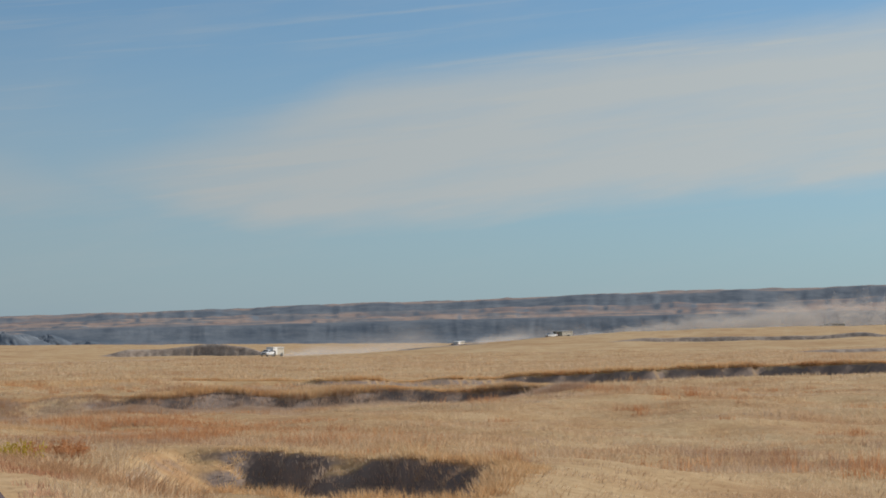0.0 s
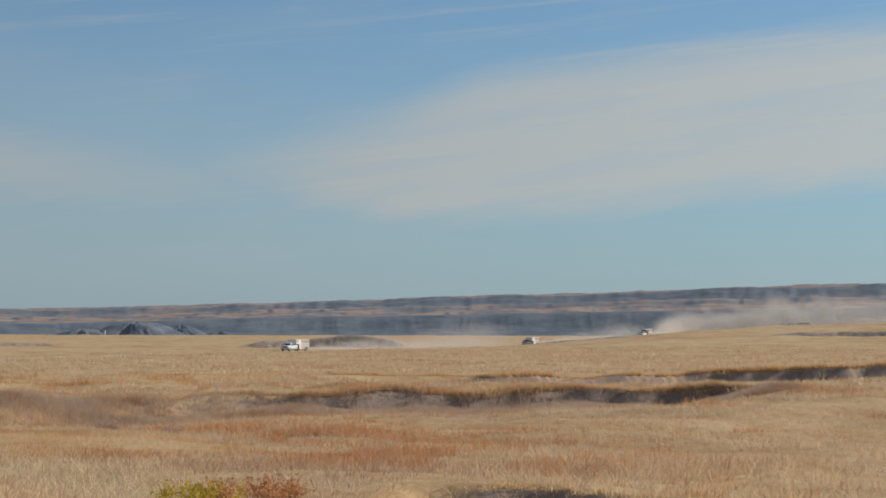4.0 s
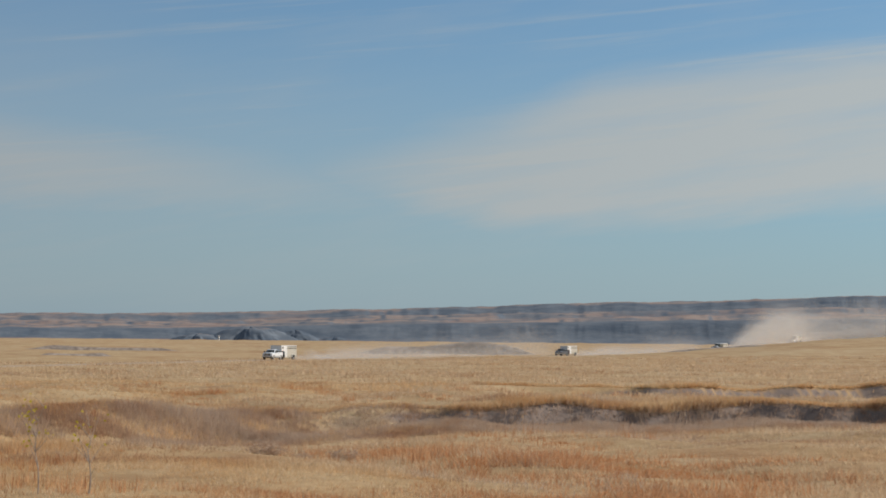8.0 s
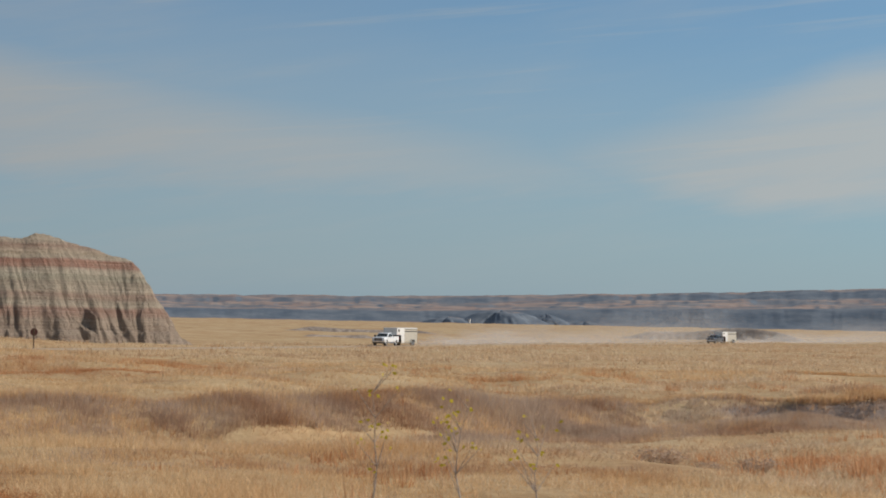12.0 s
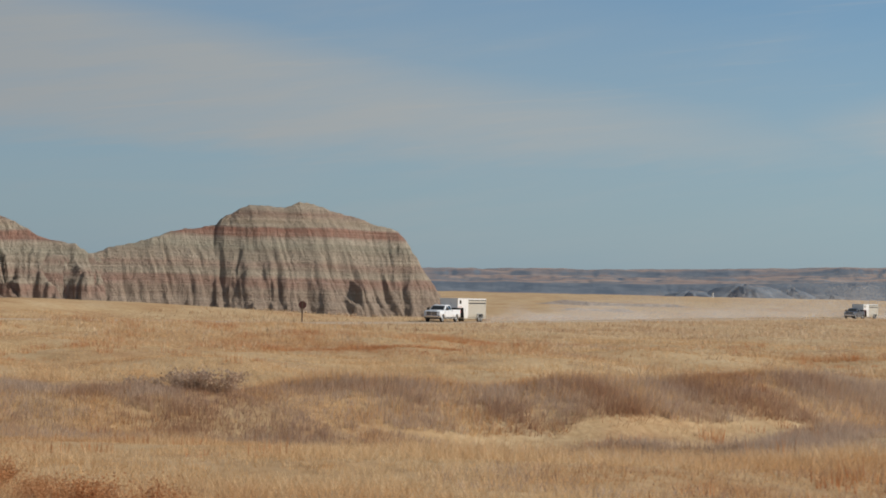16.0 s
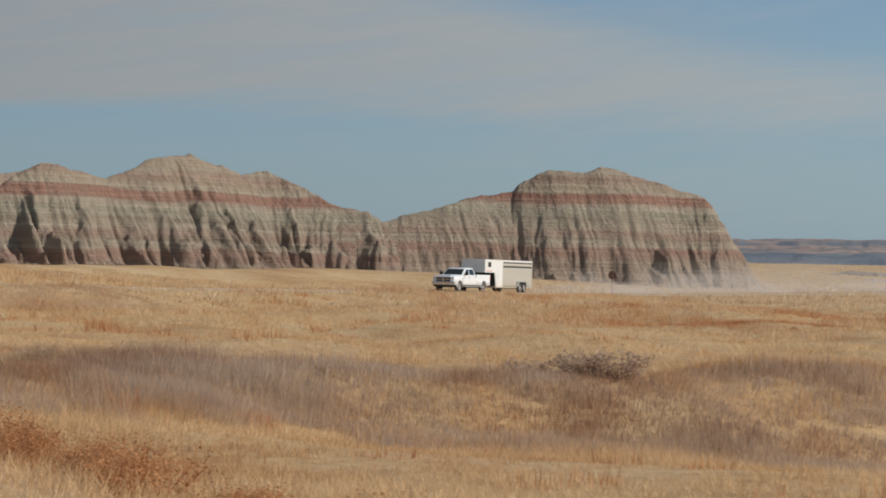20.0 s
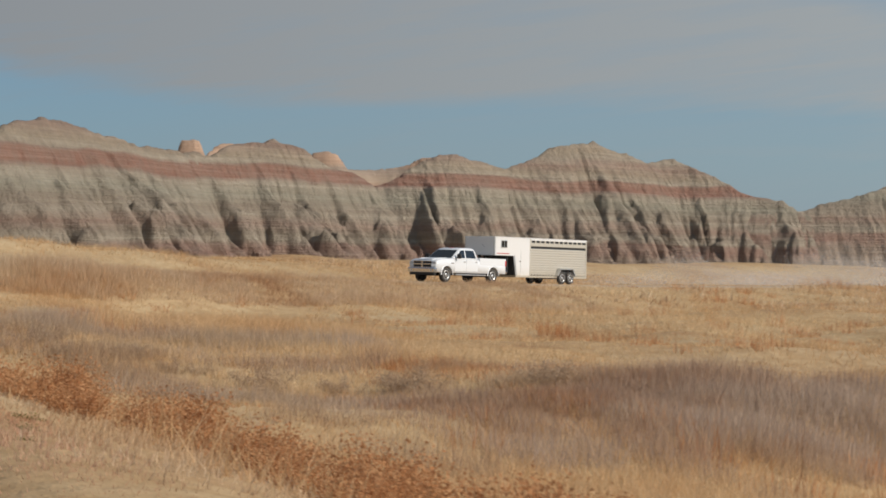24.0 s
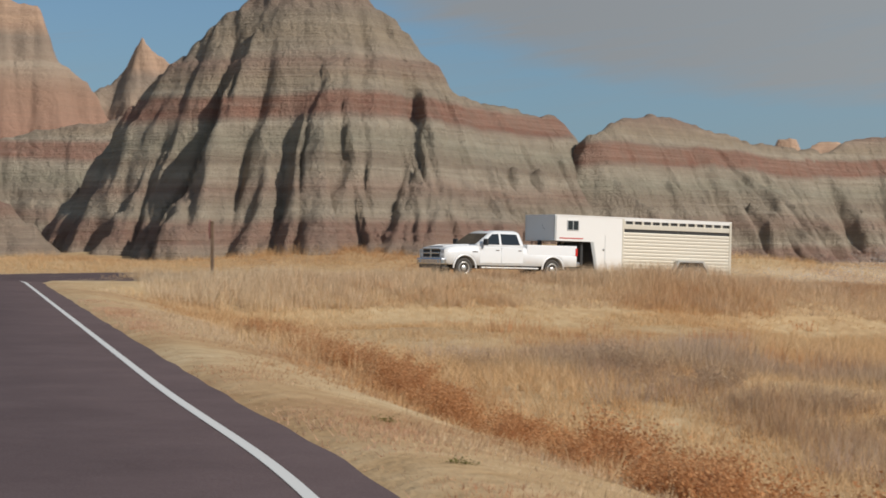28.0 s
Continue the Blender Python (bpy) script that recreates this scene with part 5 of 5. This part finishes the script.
            if y > -6.0:
                part("tie_slot", box(s * W, s * (W + 0.014), y - 0.03, y + 0.03, 0.48, 0.56), BLACK, t)
        part("tail_lamp", box(s * (W - 0.16), s * (W - 0.04), back - 0.02, back + 0.02, 0.7, 0.86), REDLAMP, t)
    # wall is black: the shade below the nose is put into its colour
    part("front_wall", box(-W + 0.03, W - 0.03, -2.10, -2.0, 0.5, 1.62), BLACK, t, "shaded front wall under the nose")
    part("rear_gate", box(-W, W, back, back + 0.05, 0.46, top - 0.05, 0.01), ALU, t)
    part("floor", box(-W, W, back, -2.1, 0.36, 0.48), ALU, t)
    part("coupler", box(-0.07, 0.07, -0.07, 0.07, 1.05, 1.62, 0.01), BLACK, t, "black gooseneck coupler")
    for s in (1, -1):
        part("landing_leg", box(s * 0.72, s * 0.84, -1.62, -1.50, 0.62, 1.62, 0.01), BLACK, t)
    part("axle", box(-0.8, 0.8, -6.75, -6.65, 0.30, 0.40), BLACK, t)
    part("axle", box(-0.8, 0.8, -7.60, -7.50, 0.30, 0.40), BLACK, t)
    ws = [wheel(t, x, y, 0.37, 0.22) for x in (1.12, -1.12) for y in (-6.7, -7.55)]
    tagged(t, "white and aluminium gooseneck stock trailer with slatted sides", "trailer", "convoy of trailers")
    return t, ws


# ---- road signs ----
WOOD_K = Mat("weathered_post", 0.9)
WOOD_K.colour(WOOD_K.ramp(WOOD_K.noise(WOOD_K.coord((4, 4, 0.6)), 2.0, 4), [(0.3, (0.10, 0.07, 0.05)), (0.7, (0.19, 0.13, 0.09))]))
WOODPOST = WOOD_K.m
SIGNBACK = plain("red_brown_sign", (0.15, 0.06, 0.05), 0.7)


def road_sign(x, y, heading, plate, label, high, sides, turn):
    z = float(land(np.array([x]), np.array([y]))[0])
    t = new("road_sign")
    part("post", box(-0.06, 0.06, -0.06, 0.06, -0.3, high, 0.01), WOODPOST, t)
    pts = [(plate * math.cos(2 * math.pi * (i + turn) / sides), 0.07, high - plate * 0.8 + plate * math.sin(2 * math.pi * (i + turn) / sides)) for i in range(sides)]
    part("plate", sheet(pts, 0.02, 1), SIGNBACK, t, "faded dark red plate")
    for k in (-0.3, 0.3):
        part("bolt", box(-0.025, 0.025, 0.085, 0.105, high - plate * 0.8 + k * plate - 0.02, high - plate * 0.8 + k * plate + 0.02), ALLOY, t)
    t.matrix_basis = pose(x, y, z, 0, 0, heading)
    tagged(t, label, "road sign")


road_sign(-161.6, 229.0, 25, 0.42, "dark red octagonal sign beyond the gravel road", 2.1, 8, 0.5)
road_sign(-150.9, 101.9, 152, 0.40, "stop sign on wooden post turned edge-on at the junction", 2.15, 8, 0.5)

marker = new("trail_marker")
part("post", box(-0.5, 0.5, -0.5, 0.5, 0, 3.6, 0.05), PAINT, marker, "white painted post")
part("cap", box(-0.7, 0.7, -0.7, 0.7, 3.6, 4.2, 0.1), PAINT, marker)
marker.location = (-786, 1722, float(land(np.array([-786.0]), np.array([1722.0]))[0]) - 0.2)
tagged(marker, "small white marker far out on the plain", "marker")


# ---- bushes and sapling ----
def leaf_cloud(rng, n, shape, size):
    """Small leaves as separate triangles round points of a shape."""
    p = shape(rng, n)
    a = rng.normal(size=(n, 3))
    a /= np.linalg.norm(a, axis=1)[:, None]
    b = np.cross(a, rng.normal(size=(n, 3)))
    b /= np.linalg.norm(b, axis=1)[:, None]
    s = size * rng.uniform(0.6, 1.4, (n, 1))
    v = np.stack([p - a * s * 0.5, p + a * s * 0.5, p + b * s], 1)
    return v.reshape(-1, 3), np.arange(3 * n).reshape(-1, 3)


def stick(a, b, r0, r1, bm, n=5):
    """A tapering twig between two points."""
    a, b = Vector(a), Vector(b)
    d = (b - a).normalized()
    u = d.orthogonal().normalized()
    w = d.cross(u)
    rings = [[bm.verts.new(c + (u * math.cos(2 * math.pi * i / n) + w * math.sin(2 * math.pi * i / n)) * r) for i in range(n)] for c, r in ((a, r0), (b, r1))]
    for i in range(n):
        bm.faces.new((rings[0][i], rings[0][(i + 1) % n], rings[1][(i + 1) % n], rings[1][i]))
    return bm


def make_bush(name, label, seed, mat, leaves, size, width, high, stems=14):
    rng_ = np.random.RandomState(seed)
    t = new(name)
    bm = bmesh.new()
    tips = []
    for _ in range(stems):
        a, r = rng_.uniform(0, 2 * math.pi), width * math.sqrt(rng_.rand())
        tip = (r * math.cos(a), r * math.sin(a), high * rng_.uniform(0.6, 1.0) * (1 - 0.35 * (r / width) ** 2))
        root = (tip[0] * 0.25, tip[1] * 0.25, -0.05)
        stick(root, tip, 0.010, 0.004, bm)
        tips.append(tip)
    part("branchwork", bm, mat, t)
    tips = np.array(tips)

    def shape(rg, n):
        i = rg.randint(0, len(tips), n)
        k = rg.uniform(0.3, 1.03, (n, 1))
        return tips[i] * k * np.array([1, 1, 1]) + rg.normal(0, 0.055, (n, 3)) * np.array([1.5, 1.5, 1])

    v, f = leaf_cloud(rng_, leaves, shape, size)
    v[:, 2] = np.maximum(v[:, 2], 0.0)
    fo = new("foliage", mesh_of("foliage", v, f, mat, False))
    fo.parent = t
    return tagged(t, label, "bush", "roadside bushes")


GREEN = blade_material("green_weed", (0.075, 0.09, 0.022), (0.145, 0.155, 0.038), (0.24, 0.24, 0.065), (0.17, 0.15, 0.045))
YELLOW = blade_material("yellow_leaf", (0.36, 0.26, 0.03), (0.52, 0.42, 0.05), (0.66, 0.58, 0.10), (0.45, 0.35, 0.05))
rng = np.random.RandomState(21)
RUSTBUSH = blade_material("rust_bush_leaf", (0.43, 0.21, 0.10), (0.59, 0.32, 0.155), (0.70, 0.45, 0.25), (0.50, 0.265, 0.125))
bushes = [make_bush("rust_bush", "dry rust brown tumbleweed bush beside the road", 40 + i, RUSTBUSH, 2800, 0.024, 0.62, 0.58, 20) for i in range(4)]


def plant(ob, x, y, rng_, size, first):
    z = float(land(np.array([x]), np.array([y]))[0])
    m = Matrix.LocRotScale((x, y, z - 0.04), Euler((0, 0, rng_.uniform(0, 6.28))), None)
    if first:
        ob.matrix_basis = m
        ob.scale = (size, size, size * rng_.uniform(0.85, 1.15))
        return ob
    c = copy_thing(ob, m)
    c.scale = (size, size, size * rng_.uniform(0.85, 1.15))
    return c


def gone_by(points, gap, spread, rng_):
    """Uneven places along a line."""
    q, n = course([(a, b, 0) for a, b in points], gap)
    for p, nn in zip(q, n):
        o = rng_.normal(0, spread)
        yield p[0] + nn[0] * o + rng_.normal(0, gap * 0.3), p[1] + nn[1] * o


STRIP = [(-46, 70.8), (-55, 75.4), (-61, 77.0), (-67, 79.1), (-74, 80.9), (-80, 82.7), (-87, 84.7), (-93, 86.1), (-98.6, 87.6), (-103, 88.9), (-112, 90.6), (-118, 91.3)]
done = 0
for bx, by in gone_by(STRIP, 0.5, 0.42, rng):
    if done > 4 and rng.rand() < 0.15:
        continue
    plant(bushes[done % 4], bx, by, rng, rng.uniform(0.6, 1.2), done < 4)
    done += 1
green = make_bush("green_weed", "low green weed on the dusty verge", 61, GREEN, 420, 0.03, 0.34, 0.16, 12)
for i, (bx, by) in enumerate(((-80.1, 79.75), (-79.6, 79.5), (-81.6, 79.9), (-76.8, 78.7), (-77.7, 79.2), (-78.9, 79.9), (-87.6, 81.9), (-91.6, 83.0))):
    plant(green, bx, by, rng, rng.uniform(0.28, 0.5), i == 0)
sage = make_bush("brown_bush", "grey brown dead weed clump in the grass", 63, MAUVE, 1100, 0.05, 0.75, 0.62, 24)
first = True
for bx, by in [(-45, 101), (-44, 102.2), (-46.2, 100.4), (-85.6, 114.9), (-84.5, 115.6), (-87, 114.2), (-86.2, 116)]:
    if near_line(np.array([bx]), np.array([by]), ROAD)[0][0] > 6 and abs(bx + 152) > 6:
        plant(sage, bx, by, rng, rng.uniform(0.7, 1.5), first)
        first = False
GREYWEED = blade_material("grey_weed", (0.38, 0.29, 0.21), (0.51, 0.395, 0.285), (0.63, 0.51, 0.37), (0.46, 0.33, 0.23))
greys = [make_bush("grey_bush", "soft grey brown dead bush among straw grass", 80 + i, GREYWEED, 3200, 0.022, 0.75, 0.6, 12) for i in range(2)]
done = 0
for bx, by in gone_by([(-112, 95.4), (-106, 95.0), (-102, 95.8), (-97, 98), (-93, 100.5)], 1.1, 0.9, rng):
    plant(greys[done % 2], bx, by, rng, rng.uniform(0.6, 1.2), done < 2)
    done += 1
red = make_bush("red_bush", "low dark red leaved bush by the hollow", 67, RUST, 900, 0.05, 0.8, 0.7, 20)
for i, (bx, by) in enumerate(((-16.7, 47.4), (-17.3, 47.9), (-16.2, 46.8), (-15.9, 46.0), (-22.9, 56.5), (-22.4, 55.8), (-23.4, 55.5))):
    plant(red, bx, by, rng, rng.uniform(0.7, 1.1), i == 0)
gold = make_bush("yellow_bush", "small yellowing shrub by the hollow", 69, YELLOW, 260, 0.05, 0.6, 0.6, 12)
for i, (bx, by) in enumerate(((-23.6, 54.6), (-22.9, 53.9), (-24.4, 55.2))):
    plant(gold, bx, by, rng, rng.uniform(0.8, 1.1), i == 0)
FARTREE = blade_material("far_tree_leaf", (0.05, 0.055, 0.04), (0.09, 0.095, 0.07), (0.13, 0.13, 0.10), (0.10, 0.09, 0.06))
far_tree = make_bush("far_tree", "dark tree clump far off on the plain", 71, FARTREE, 900, 1.6, 9.0, 11.0, 30)
tagged(far_tree, category="tree", group="distant trees")
for i, (bx, by, bs) in enumerate(((-131, 2000, 1.1), (-146, 2010, 0.8), (-118, 2005, 0.7))):
    plant(far_tree, bx, by, rng, bs, i == 0)

BARK_K = Mat("pale_bark", 0.85)
BARK_K.colour(BARK_K.ramp(BARK_K.noise(BARK_K.coord((3, 3, 1)), 6.0, 4), [(0.3, (0.26, 0.20, 0.16)), (0.7, (0.48, 0.41, 0.35))]))


LEAF = mesh_of("leaf", [(0, -0.04, 0), (0.028, 0, 0.008), (0, 0.045, 0), (-0.028, 0, 0.008)], [(0, 1, 2, 3)], YELLOW, False)


def sapling(x, y, high, seed, label, leaves):
    """A thin bare sapling with a few yellow leaves left."""
    rg = np.random.RandomState(seed)
    z = float(land(np.array([x]), np.array([y]))[0])
    t = new("sapling")
    bm = bmesh.new()
    p = Vector((0, 0, -0.1))
    joints = []
    for i in range(6):
        q = p + Vector((rg.normal(0, 0.04), rg.normal(0, 0.04), (high + 0.1) / 6))
        joints.append(q)
        p = q
    # one tapering tube through the joints
    rings = [[bm.verts.new(c + Vector((math.cos(k * math.pi / 3), math.sin(k * math.pi / 3), 0)) * 0.022 * (1 - i / 7)) for k in range(6)] for i, c in enumerate([Vector((0, 0, -0.1))] + joints)]
    for lo_ring, hi_ring in zip(rings[:-1], rings[1:]):
        for k in range(6):
            bm.faces.new((lo_ring[k], lo_ring[(k + 1) % 6], hi_ring[(k + 1) % 6], hi_ring[k]))
    part("trunk", bm, BARK_K.m, t, "pale thin trunk")
    tips = []
    for i in range(13):
        j = joints[rg.randint(1, 6)]
        a = rg.uniform(0, 6.28)
        l = rg.uniform(0.25, 0.62)
        tip = j + Vector((math.cos(a) * l * 0.7, math.sin(a) * l * 0.7, l * 0.8))
        part("branch", stick(j, tip, 0.008, 0.003, bmesh.new()), BARK_K.m, t)
        tips.append(tip)
    tips.append(joints[-1])
    for i in range(leaves * 3):
        c = Vector(tips[rg.randint(0, len(tips))]) + Vector(rg.normal(0, 0.06, 3))
        lo = new("leaf", LEAF)
        lo.parent = t
        lo.matrix_basis = Matrix.LocRotScale(c, Euler(rg.uniform(0, 6.28, 3)), None)
    t.matrix_basis = pose(x, y, z)
    tagged(t, label, "sapling", "saplings")


sapling(-41.2, 72.7, 2.1, 5, "bare pale sapling with few yellow leaves", 12)
sapling(-40.0, 73.4, 1.9, 6, "young thin sapling with scattered yellow leaves", 16)
sapling(-38.9, 73.6, 1.5, 7, "short leafless sapling in the grass", 8)


# ---- dust ----
def dust_material():
    k = Mat("pale_dust", 1.0)
    k.colour((0.86, 0.81, 0.75))
    tr, mx = k.node("ShaderNodeBsdfTranslucent"), k.node("ShaderNodeMixShader")
    tr.inputs[0].default_value = (0.86, 0.81, 0.75, 1)
    mx.inputs[0].default_value = 0.5
    k.link(k.b.outputs[0], mx.inputs[1])
    k.link(tr.outputs[0], mx.inputs[2])
    air, thin = k.node("ShaderNodeBsdfTransparent"), k.node("ShaderNodeMixShader")
    thin.inputs[0].default_value = 0.28
    k.link(air.outputs[0], thin.inputs[1])
    k.link(mx.outputs[0], thin.inputs[2])
    k.link(thin.outputs[0], k.t.nodes["Material Output"].inputs[0])
    return k.m


DUST = dust_material()
LEN, COUNT = 18.0, 11


def dust_piece(k, tall=False):
    """One piece of a dust trail, the k-th behind the trailer: fine airborne specks, thinner and higher further back."""
    rg = np.random.RandomState((400 if tall else 200) + k)
    if tall:
        n, size = int(8000 * (1 + 1.1 * k) if k < 6 else 52000 * 0.8 ** (k - 5)), 0.18 + 0.01 * k
        high, wide = 1.9 + 2.3 * min(k, 6), 2.5 + 1.3 * k
    else:
        n, size = int(25000 * 0.88 ** k * (2.2 if k < 3 else 1.2)), 0.042 + 0.011 * k
        high, wide = 1.7 + 0.55 * k, 1.8 + 0.7 * k
    y = np.clip(rg.normal(0, 0.42, n), -1.2, 1.2) * LEN
    lump = 0.15 + 1.6 * vnoise(np.stack([y / 4.0, np.zeros(n)], -1), 300 + k) ** 1.5 + 0.5 * vnoise(np.stack([y / 1.6, np.zeros(n)], -1), 330 + k)
    if tall:
        lump = 0.55 + 0.45 * lump
    zz = np.abs(rg.normal(0, 1, n))
    zz = np.where(zz > 1.7, zz * 0.5, zz)
    z = zz * high * 0.5 * lump
    x = rg.normal(0, wide * 0.5, n) + 0.9 * k + 0.3 * k * (z / high - 0.3)
    p = np.stack([x, y, z + 0.05], -1)
    v, f = leaf_cloud(rg, n, lambda r_, m_: p, size)
    v[:, 2] = np.maximum(v[:, 2], 0.02)
    return new("dust_cloud", mesh_of("dust_cloud", v, f, DUST, False))


# ---- what moves ----
class Course:
    """The gravel road as a smooth way over the first truck's time."""

    def __init__(self):
        p = np.array(TRACK, float)
        self.t = np.arange(p[0, 0], p[-1, 0] + 0.01, 0.1)
        w = 14
        ker = np.hanning(2 * w + 3)[1:-1]
        q = np.stack([np.interp(self.t, p[:, 0], p[:, j]) for j in (1, 2, 3)], 1)
        self.p = np.stack([np.convolve(np.pad(q[:, j], w, "reflect", reflect_type="odd"), ker / ker.sum(), "valid") for j in range(3)], 1)
        self.s = np.concatenate([[0], np.cumsum(np.linalg.norm(np.diff(self.p, axis=0), axis=1))])

    def length(self, t):
        return float(np.interp(t, self.t, self.s))

    def place(self, s):
        return Vector([float(np.interp(s, self.s, self.p[:, j])) for j in range(3)])

    def ride(self, front, rear):
        """Pose of a thing whose origin is at the length rear and whose nose points to the length front."""
        a, b = self.place(rear), self.place(front)
        d = (b - a).normalized()
        yaw = math.degrees(math.atan2(-d.x, d.y))
        return pose(a.x, a.y, a.z + 0.08, math.degrees(math.asin(d.z)), 0, yaw)


def heading(t):
    """Turn of a rig off the road's line at the first truck's time: it drifts towards the outer edge in the bend."""
    return float(np.interp(t, [-2, 2, 8, 13, 18, 20, 23, 26.5, 28], [0, 0, 2.5, 4.0, 5.3, 6.5, 8.0, 8.0, 6.0]))


WAY = Course()
LAGS = (0.0, 9.0, 16.5, 22.5)


def repaint(thing, old, fresh, label, part_label, keep=()):
    """Another colour on the parts of a copied thing that have the old one."""
    for ob in thing.children_recursive:
        if ob.type == "MESH" and ob.data.materials and ob.data.materials[0] == old and not ob.name.startswith(keep or ("-",)):
            ob.material_slots[0].link = "OBJECT"
            ob.material_slots[0].material = fresh
            if "label" in ob.keys():
                ob["label"] = part_label
    tagged(thing, label)


def motions():
    truck, truck_wheels = pickup()
    trailer, trailer_wheels = stock_trailer()
    pieces = [dust_piece(k) for k in range(COUNT)]
    plume = [dust_piece(k, True) for k in range(COUNT)]
    for ob in plume:
        tagged(ob, "tall pale dust plume drifting behind the trailer", "dust", "dust trails", "stuff")
    for ob in pieces:
        tagged(ob, "pale dust raised from the gravel behind the trailer", "dust", "dust trails", "stuff")
    rigs = [(truck, trailer, pieces)]
    for trail in ([copy_thing(p, Matrix()) for p in pieces[:9]], plume, [copy_thing(p, Matrix()) for p in plume[:4]]):
        rigs.append((copy_thing(truck, Matrix()), copy_thing(trailer, Matrix()), trail))
    repaint(rigs[1][0], WHITE, NAVY, "dark slate blue crew-cab pickup truck, dusty from gravel", "dark blue painted body")
    repaint(rigs[2][1], PANEL, OLIVE, "dark olive stock trailer with beige slatted sides", "dark olive panel", ("roof", "top_rail"))
    for n, (lag, (a, b, trail)) in enumerate(zip(LAGS, rigs)):
        wheels = [(o, 0.405) for o in a.children if o.name.startswith("wheel") and not o.name.startswith("wheel_")] + [(o, 0.37) for o in b.children if o.name.startswith("wheel") and not o.name.startswith("wheel_")]
        times = [k * 0.5 for k in range(57)]
        ls = [WAY.length(t - lag) - 2.0 for t in times]
        rows_a = [(t, WAY.ride(l + 4.31, l) @ pose(0, 0, 0, 0, 0, heading(t - lag))) for t, l in zip(times, ls)]
        rows_b = []
        for t, l in zip(times, ls):
            hitch, axle = WAY.place(l), WAY.place(l - 7.1)
            d = (hitch - axle).normalized()
            rows_b.append((t, pose(hitch.x, hitch.y, hitch.z + 0.08, math.degrees(math.asin(d.z)), 0, math.degrees(math.atan2(-d.x, d.y)) + heading(t - lag))))
        walk(a, rows_a)
        walk(b, rows_b)
        for k, ob in enumerate(trail):
            back_ = 9.8 + LEN * (k + 0.75)
            walk(ob, [(t, WAY.ride(max(l - back_ + 4, 4), max(l - back_, 0))) for t, l in zip(times, ls)])
        step = 1 if n == 0 else 4
        spin = 0.0
        last = None
        spins = []
        for fr in range(0, 841, step):
            l = WAY.length(fr / 30 - lag)
            if last is not None:
                spin -= min((l - last) / 0.4, 1.45)
            last = l
            spins.append((fr / 30, spin))
        for o, r in wheels:
            home = o.location.copy()
            walk(o, [(t, Matrix.Translation(home) @ Matrix.Rotation(sp, 4, "X")) for t, sp in spins])


motions()
